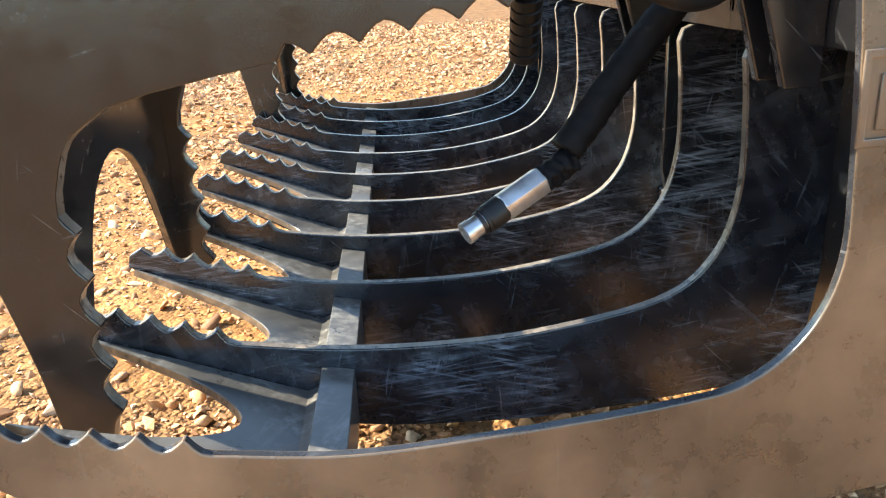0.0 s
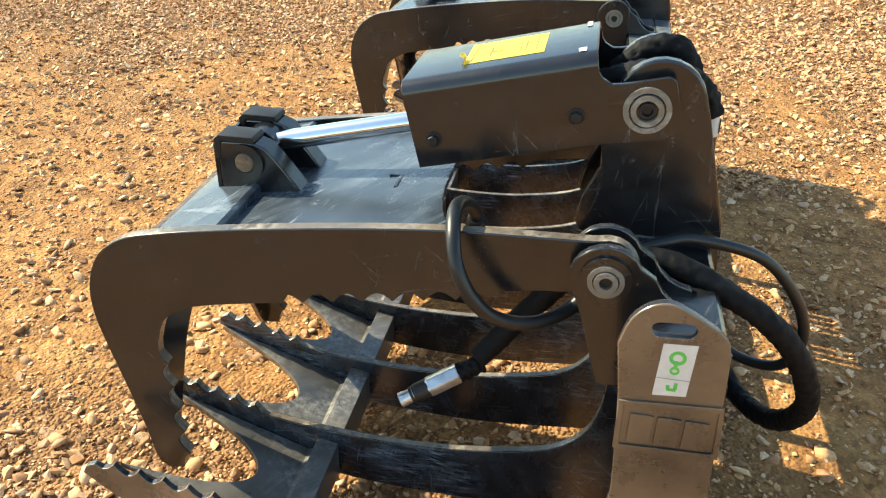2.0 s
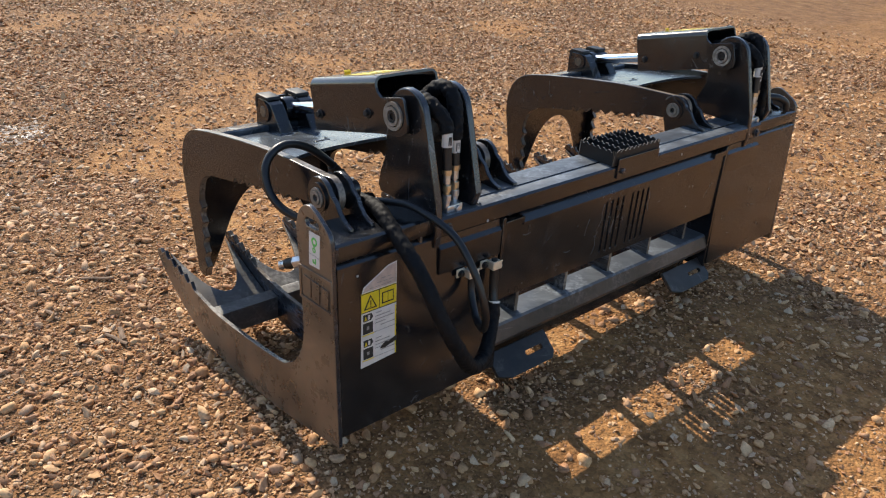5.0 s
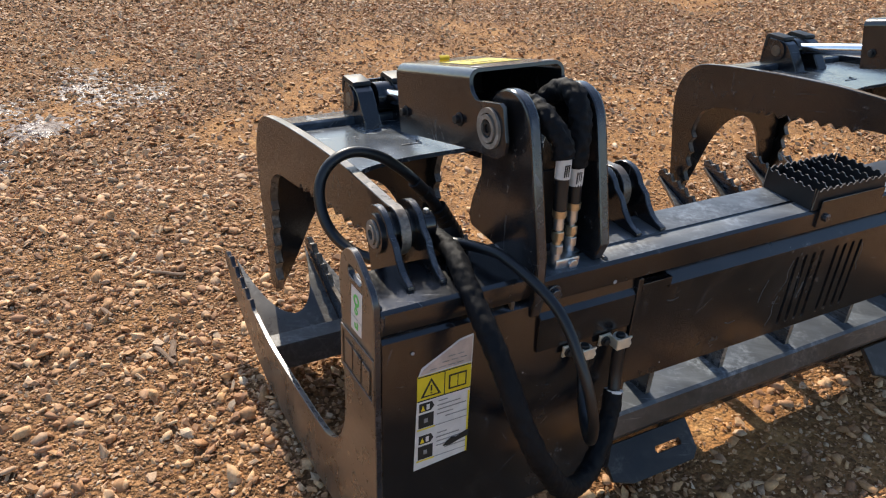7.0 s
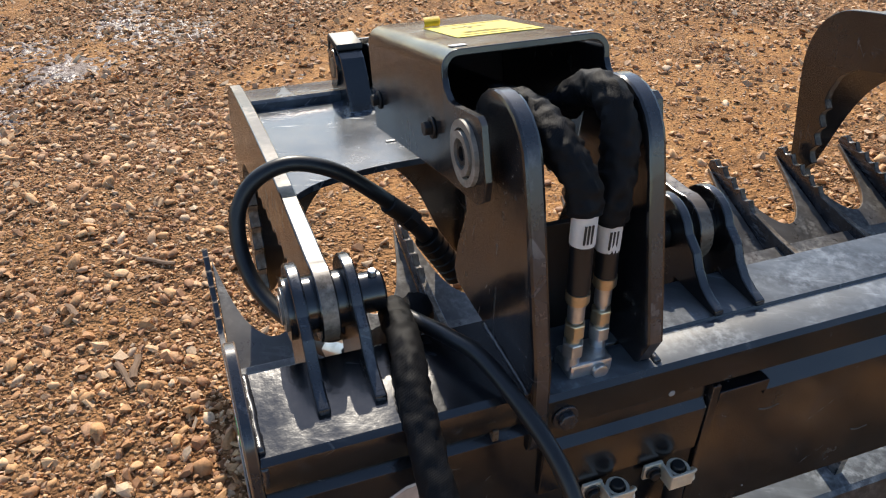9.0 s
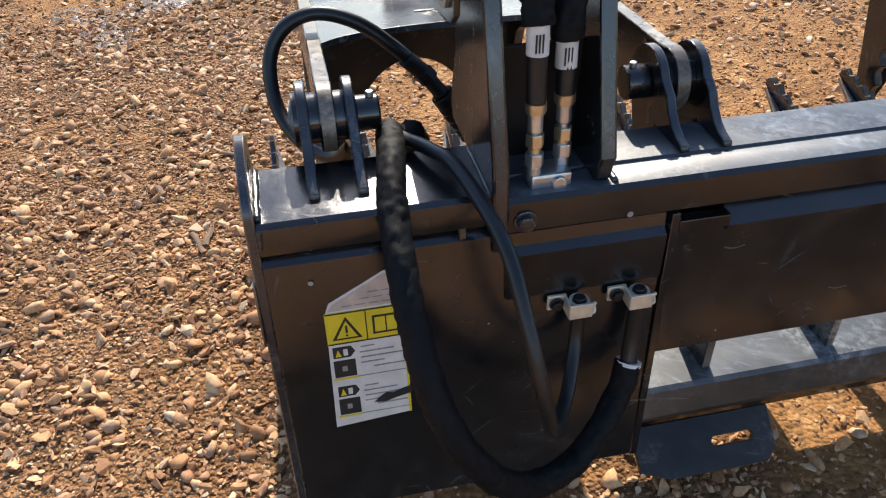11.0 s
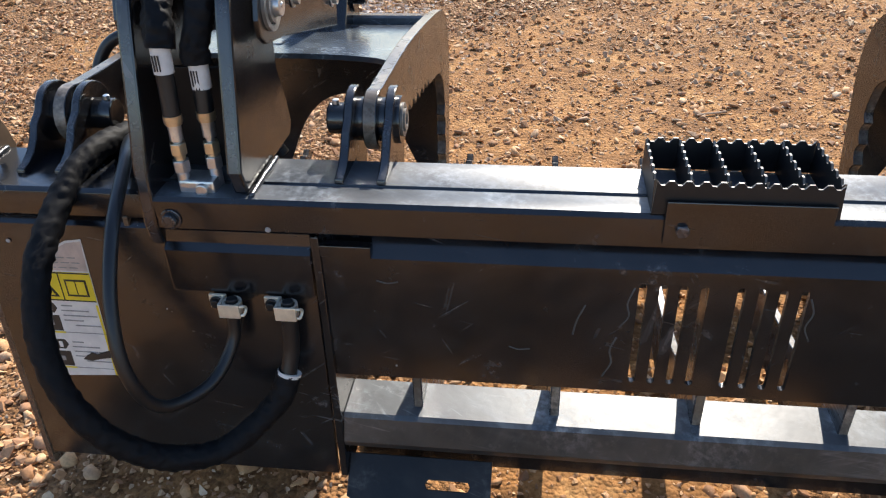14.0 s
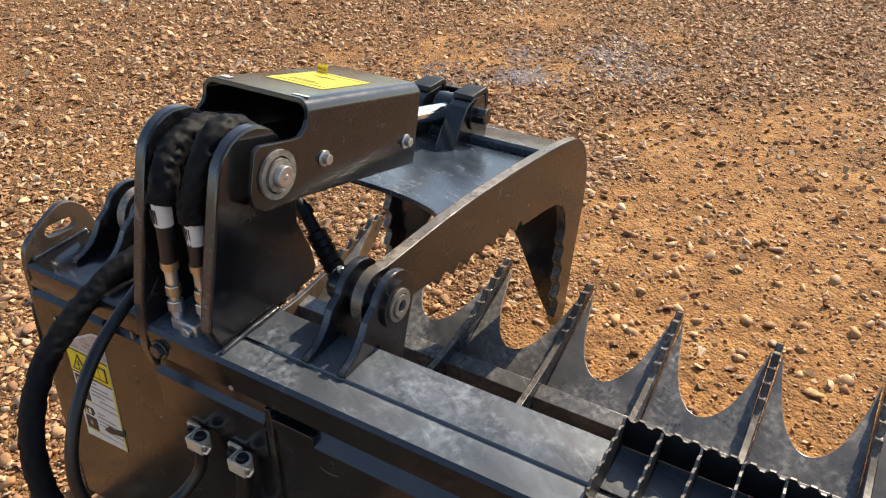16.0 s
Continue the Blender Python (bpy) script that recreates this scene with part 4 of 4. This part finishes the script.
add("coupler_boot", ribbed(B0, B1, 0.0205, 5), RUBBER, loop, "ribbed rubber boot over the hose end")
loop = thing_part("coupler_hose", "black sleeved hose with a steel quick coupler hanging from its end")
add("cloth_sleeve", tube([(-0.185, 0.232, 0.650), (-0.215, 0.245, 0.610), (-0.262, 0.246, 0.555), (-0.318, 0.230, 0.490), (-0.352, 0.217, 0.449), (-0.377, 0.207, 0.421)], 0.0200, 22, 18, 0.2, 5), SLEEVE, loop, smooth=True)
C0, C1 = Vector((-0.505, 0.154, 0.342)), Vector((-0.408, 0.194, 0.390))


def along(t):
    return tuple(C0.lerp(C1, t))


add("sleeve_gather", tube([along(1.40), along(1.18), along(0.99)], 0.0160, 24, 20, 0.75, 8), SLEEVE, loop, smooth=True)
add("coupler_body", joined(rod(along(0.47), along(1.0), 0.0192, 6, bevel=0.0022), rod(along(0.98), along(1.08), 0.0125)), STEEL, loop, "bright hexagonal steel coupler body")
add("coupler_collar", joined(rod(along(0.27), along(0.49), 0.0170, 24), ring(along(0.18), along(0.22), 0.011, 0.0150), ring(along(0.235), along(0.27), 0.011, 0.0160)), DARK, loop, "dark ribbed coupler collar")
add("coupler_nose", joined(rod(along(0.06), along(0.30), 0.0125, 24), ring(along(0.0), along(0.08), 0.008, 0.0136)), STEEL, loop, "dull steel coupler nose")

# end of the far hoses, seen over the beam
far = thing_part("return_hose", "black hose looping over the end of the beam")
add("hose", tube([(-0.16, W - 0.23, 0.655), (-0.11, W - 0.19, 0.690), (-0.06, W - 0.13, 0.700), (-0.035, W - 0.085, 0.680), (-0.03, W - 0.075, 0.648)], 0.0135, 16, 10), RUBBER, far, smooth=True)

# ---- stickers and raised marks ----
def card(plane, a0, a1, b0, b1, d, thick=0.0005):
    """A flat rectangle: plane y at depth d in x and z, or plane x in y and z."""
    pts = [(a0, b0), (a1, b0), (a1, b1), (a0, b1)]
    return slab(pts, d - thick, d, plane, bevel=0)


tag = thing_part("tie_down_sticker", "white sticker with green tie-down marks on the side plate")
add("sticker_sheet", slab([(-0.107, 0.5615), (-0.062, 0.5655), (-0.060, 0.653), (-0.105, 0.650)], -0.0005, 0.0, "y", bevel=0), WHITE, tag)
for bm in (ring((-0.083, -0.0012, 0.629), (-0.083, -0.0006, 0.629), 0.0065, 0.0115), ring((-0.084, -0.0012, 0.6075), (-0.084, -0.0006, 0.6075), 0.0032, 0.0068),
           card("y", -0.0865, -0.0815, 0.610, 0.624, -0.0006), card("y", -0.090, -0.077, 0.572, 0.577, -0.0006), card("y", -0.081, -0.076, 0.576, 0.587, -0.0006), card("y", -0.091, -0.086, 0.576, 0.582, -0.0006)):
    add("green_mark", bm, GREEN, tag)
add("divider", card("y", -0.1055, -0.0615, 0.5925, 0.5932, -0.0006), GREY, tag)
# pressed pocket with raised plain letters' blocks
mark = thing_part("pressed_panel", "pressed panel with a plain raised emblem")
pocket = slab([(-0.148, 0.455), (0.000, 0.461), (-0.008, 0.556), (-0.150, 0.546)], -0.0035, 0.0, "y", [[(-0.140, 0.464), (-0.009, 0.470), (-0.014, 0.547), (-0.142, 0.538)]], 0.0015)
add("pocket_frame", pocket, SIDE, mark)
for a in (-0.131, -0.093, -0.055):
    add("emblem_bar", slab([(a, 0.472), (a + 0.033, 0.472), (a + 0.033, 0.524), (a, 0.524)], -0.003, 0.0, "y", bevel=0.0012), SIDE, mark)

warn = thing_part("safety_sticker", "white and yellow safety sticker with a torn upper corner on the rear panel")


def on_panel(y0, y1, z0, z1, lift, mat, name, shape=None):
    pts = shape or [(y0, z0), (y1, z0), (y1, z1), (y0, z1)]
    bm = slab([(y - 0.010, z) for y, z in pts], 0.0, 0.0006, "x", bevel=0)
    for v in bm.verts:
        v.co.x += 0.016 - (v.co.z - 0.11) * 0.024 / 0.473 + lift
    return add(name, bm, mat, warn)


on_panel(0, 0, 0, 0, 0.0003, WHITE, "sticker_sheet", [(0.084, 0.292), (0.194, 0.300), (0.197, 0.560), (0.170, 0.556), (0.150, 0.545), (0.122, 0.530), (0.096, 0.516), (0.090, 0.500)])
on_panel(0.088, 0.195, 0.446, 0.500, 0.001, YELLOW, "yellow_field")
on_panel(0.141, 0.1425, 0.448, 0.498, 0.0017, INK, "field_divider")
on_panel(0.0885, 0.1945, 0.4975, 0.4995, 0.0017, INK, "field_border")
on_panel(0.0885, 0.1945, 0.4465, 0.4485, 0.0017, INK, "field_border")
on_panel(0, 0, 0, 0, 0.0017, INK, "warning_triangle", [(0.095, 0.454), (0.135, 0.454), (0.115, 0.492)])
on_panel(0, 0, 0, 0, 0.0024, YELLOW, "triangle_field", [(0.101, 0.4575), (0.129, 0.4575), (0.115, 0.485)])
on_panel(0.1135, 0.1165, 0.466, 0.478, 0.0031, INK, "mark_bar")
on_panel(0.1135, 0.1165, 0.460, 0.463, 0.0031, INK, "mark_bar")
on_panel(0.150, 0.186, 0.456, 0.487, 0.0017, INK, "book_mark")
on_panel(0.153, 0.167, 0.460, 0.484, 0.0024, YELLOW, "book_page")
on_panel(0.169, 0.183, 0.460, 0.484, 0.0024, YELLOW, "book_page")
for z in (0.424, 0.352):
    on_panel(0, 0, 0, 0, 0.001, INK, "mark_patch", [(0.093, z - 0.002), (0.116, z - 0.002), (0.123, z + 0.007), (0.118, z + 0.017), (0.093, z + 0.017)])
    on_panel(0, 0, 0, 0, 0.0017, YELLOW, "mark_shape", [(0.096, z + 0.001), (0.104, z + 0.001), (0.100, z + 0.013)])
    on_panel(0.107, 0.113, z + 0.002, z + 0.013, 0.0017, WHITE, "mark_shape")
    on_panel(0.092, 0.122, z - 0.037, z - 0.007, 0.001, INK, "pictogram")
    on_panel(0.103, 0.110, z - 0.026, z - 0.017, 0.0017, GREY, "pictogram_mark")
    on_panel(0.089, 0.125, z - 0.042, z - 0.039, 0.001, YELLOW, "row_line")
    on_panel(0.125, 0.194, z - 0.0405, z - 0.0395, 0.001, GREY, "row_line")
    for row, (a, e) in enumerate(((0.131, 0.150), (0.129, 0.176), (0.130, 0.188), (0.129, 0.162), (0.146, 0.190))):
        on_panel(a, e, z + 0.0115 - row * 0.0095, z + 0.0135 - row * 0.0095, 0.001, GREY, "text_bar")
on_panel(0.191, 0.1945, 0.300, 0.440, 0.001, YELLOW, "side_line")
on_panel(0, 0, 0, 0, 0.0024, INK, "torn_patch", [(0.142, 0.331), (0.158, 0.329), (0.175, 0.334), (0.196, 0.338), (0.196, 0.352), (0.184, 0.349), (0.170, 0.343), (0.160, 0.346), (0.150, 0.339)])
on_panel(0, 0, 0, 0, 0.0009, PINK, "bare_backing", [(0.0935, 0.503), (0.194, 0.503), (0.195, 0.556), (0.170, 0.552), (0.150, 0.541), (0.122, 0.526), (0.100, 0.513)])
for i in range(4):
    for row in range(3):
        a = 0.112 + 0.018 * i + 0.006 * (row % 2)
        if row < 1 + i:
            on_panel(a, a + 0.013, 0.508 + 0.009 * row, 0.5095 + 0.009 * row, 0.0016, GREY, "text_bar")

# weld beads where plates meet
def weld(points, r=0.0042, seed=1):
    add("weld_bead", tube(points, r, 8, 12, 0.5, seed), EAR, smooth=True)


weld([(-0.138, 0.016, 0.6455), (-0.09, 0.016, 0.644), (-0.028, 0.016, 0.642)], 0.005, 3)
weld([(-0.016, 0.017, 0.634), (-0.016, 0.017, 0.612), (-0.018, 0.017, 0.60)], 0.0045, 4)
weld([(-0.020, 0.022, 0.598), (-0.021, 0.10, 0.597), (-0.021, 0.17, 0.598)], 0.004, 8)
for n, y in enumerate((0.303, 0.467)):
    weld([(-0.136, y, 0.642), (-0.08, y, 0.6425), (-0.012, y, 0.641)], 0.0045, 5 + n)

# paint chips, scratches and a bracket on the rear faces
def chip(x, y, z, r):
    add("paint_chip", rod((x, y, z), (x + 0.0008, y, z), r * 0.8, 9, bevel=0), GREY, label="pale chip in the paint")


for x, y, z, r in ((0.0, 0.488, 0.594, 0.0055), (0.0, 1.402, 0.612, 0.005), (-0.0048, 0.068, 0.553, 0.0045), (-0.001, 0.30, 0.44, 0.002), (-0.002, 0.905, 0.545, 0.002), (-0.002, 0.66, 0.35, 0.002)):
    chip(x, y, z, r)


def scratch_mark(points):
    bm = tube([(0, y, z) for y, z in points], 0.0014, 6, 5, 0.5, int(points[0][0] * 90))
    bmesh.ops.scale(bm, vec=(0.25, 1, 1), verts=bm.verts)
    bmesh.ops.translate(bm, vec=(-0.0020, 0, 0), verts=bm.verts)
    add("scratch", bm, SCRAPE, label="chalky scrape through the paint", smooth=True)


SCRAPE = plain("chalky_scrape", (0.07, 0.068, 0.066), 0.6)
for line in ([(1.012, 0.520), (1.004, 0.492), (1.008, 0.470), (0.996, 0.448)], [(0.994, 0.430), (0.986, 0.405), (0.990, 0.380), (0.978, 0.352)], [(0.945, 0.486), (0.934, 0.455), (0.930, 0.430)],
             [(1.250, 0.515), (1.258, 0.490), (1.252, 0.465), (1.262, 0.440)], [(0.640, 0.512), (0.655, 0.508), (0.672, 0.511)], [(0.836, 0.402), (0.850, 0.397), (0.868, 0.399)]):
    scratch_mark(line)
add("hose_bracket", block(-0.024, -0.010, 0.262, 0.270, 0.545, 0.600, 0.001), RUST, label="small rusty bracket under the beam")

# wood scraps and larger stones lying about
def scrap(x, y, length, turn, r):
    bm = tube([(-length / 2, 0, 0), (-length / 6, r * 0.3, r * 0.2), (length / 5, -r * 0.2, 0), (length / 2, 0, r * 0.3)], r, 7, 4, 0.3, int(x * 10))
    bmesh.ops.scale(bm, vec=(1, 1, 0.5), verts=bm.verts)
    ob = part("wood_scrap", bm, WOOD)
    ob.matrix_world = pose(x, y, ground_height(x, y) + r * 0.2, 0, 0, turn)
    tagged(ob, "weathered brown splinter of wood on the gravel", "wood scrap", "wood scraps on the yard")


for row in ((-0.94, -0.19, 0.075, 170, 0.009), (-0.92, -0.215, 0.10, 20, 0.007), (-1.35, -0.12, 0.11, 60, 0.008), (-1.9, 1.5, 0.12, 110, 0.007), (-1.2, -0.33, 0.06, 30, 0.009)):
    scrap(*row)


def build_loose_stones():
    rng = np.random.default_rng(21)
    kinds = []
    for v, f in stone_shapes(9, 70, rng):
        me = bpy.data.meshes.new("stone")
        me.from_pydata([tuple(p) for p in v], [], [tuple(int(i) for i in q) for q in f])
        me.polygons.foreach_set("use_smooth", [True] * len(f))
        me.materials.append(STONE)
        kinds.append(me)
    for i in range(110):
        x, y = rng.uniform(-2.2, 1.2), rng.uniform(-0.9, 2.6)
        if -1.15 < x < 0.2 and -0.1 < y < W + 0.1 or rng.uniform() > density(x, y):
            continue
        size = rng.uniform(0.014, 0.023)
        ob = new("stone", kinds[i % len(kinds)])
        ob.matrix_world = pose(x, y, ground_height(x, y) - 0.004 + size * 0.15, rng.uniform(-12, 12), rng.uniform(-12, 12), rng.uniform(0, 360)) @ Matrix.Scale(size, 4)
        tagged(ob, "larger rounded brown stone lying loose in the gravel", "stone", "loose stones on the yard")


build_loose_stones()
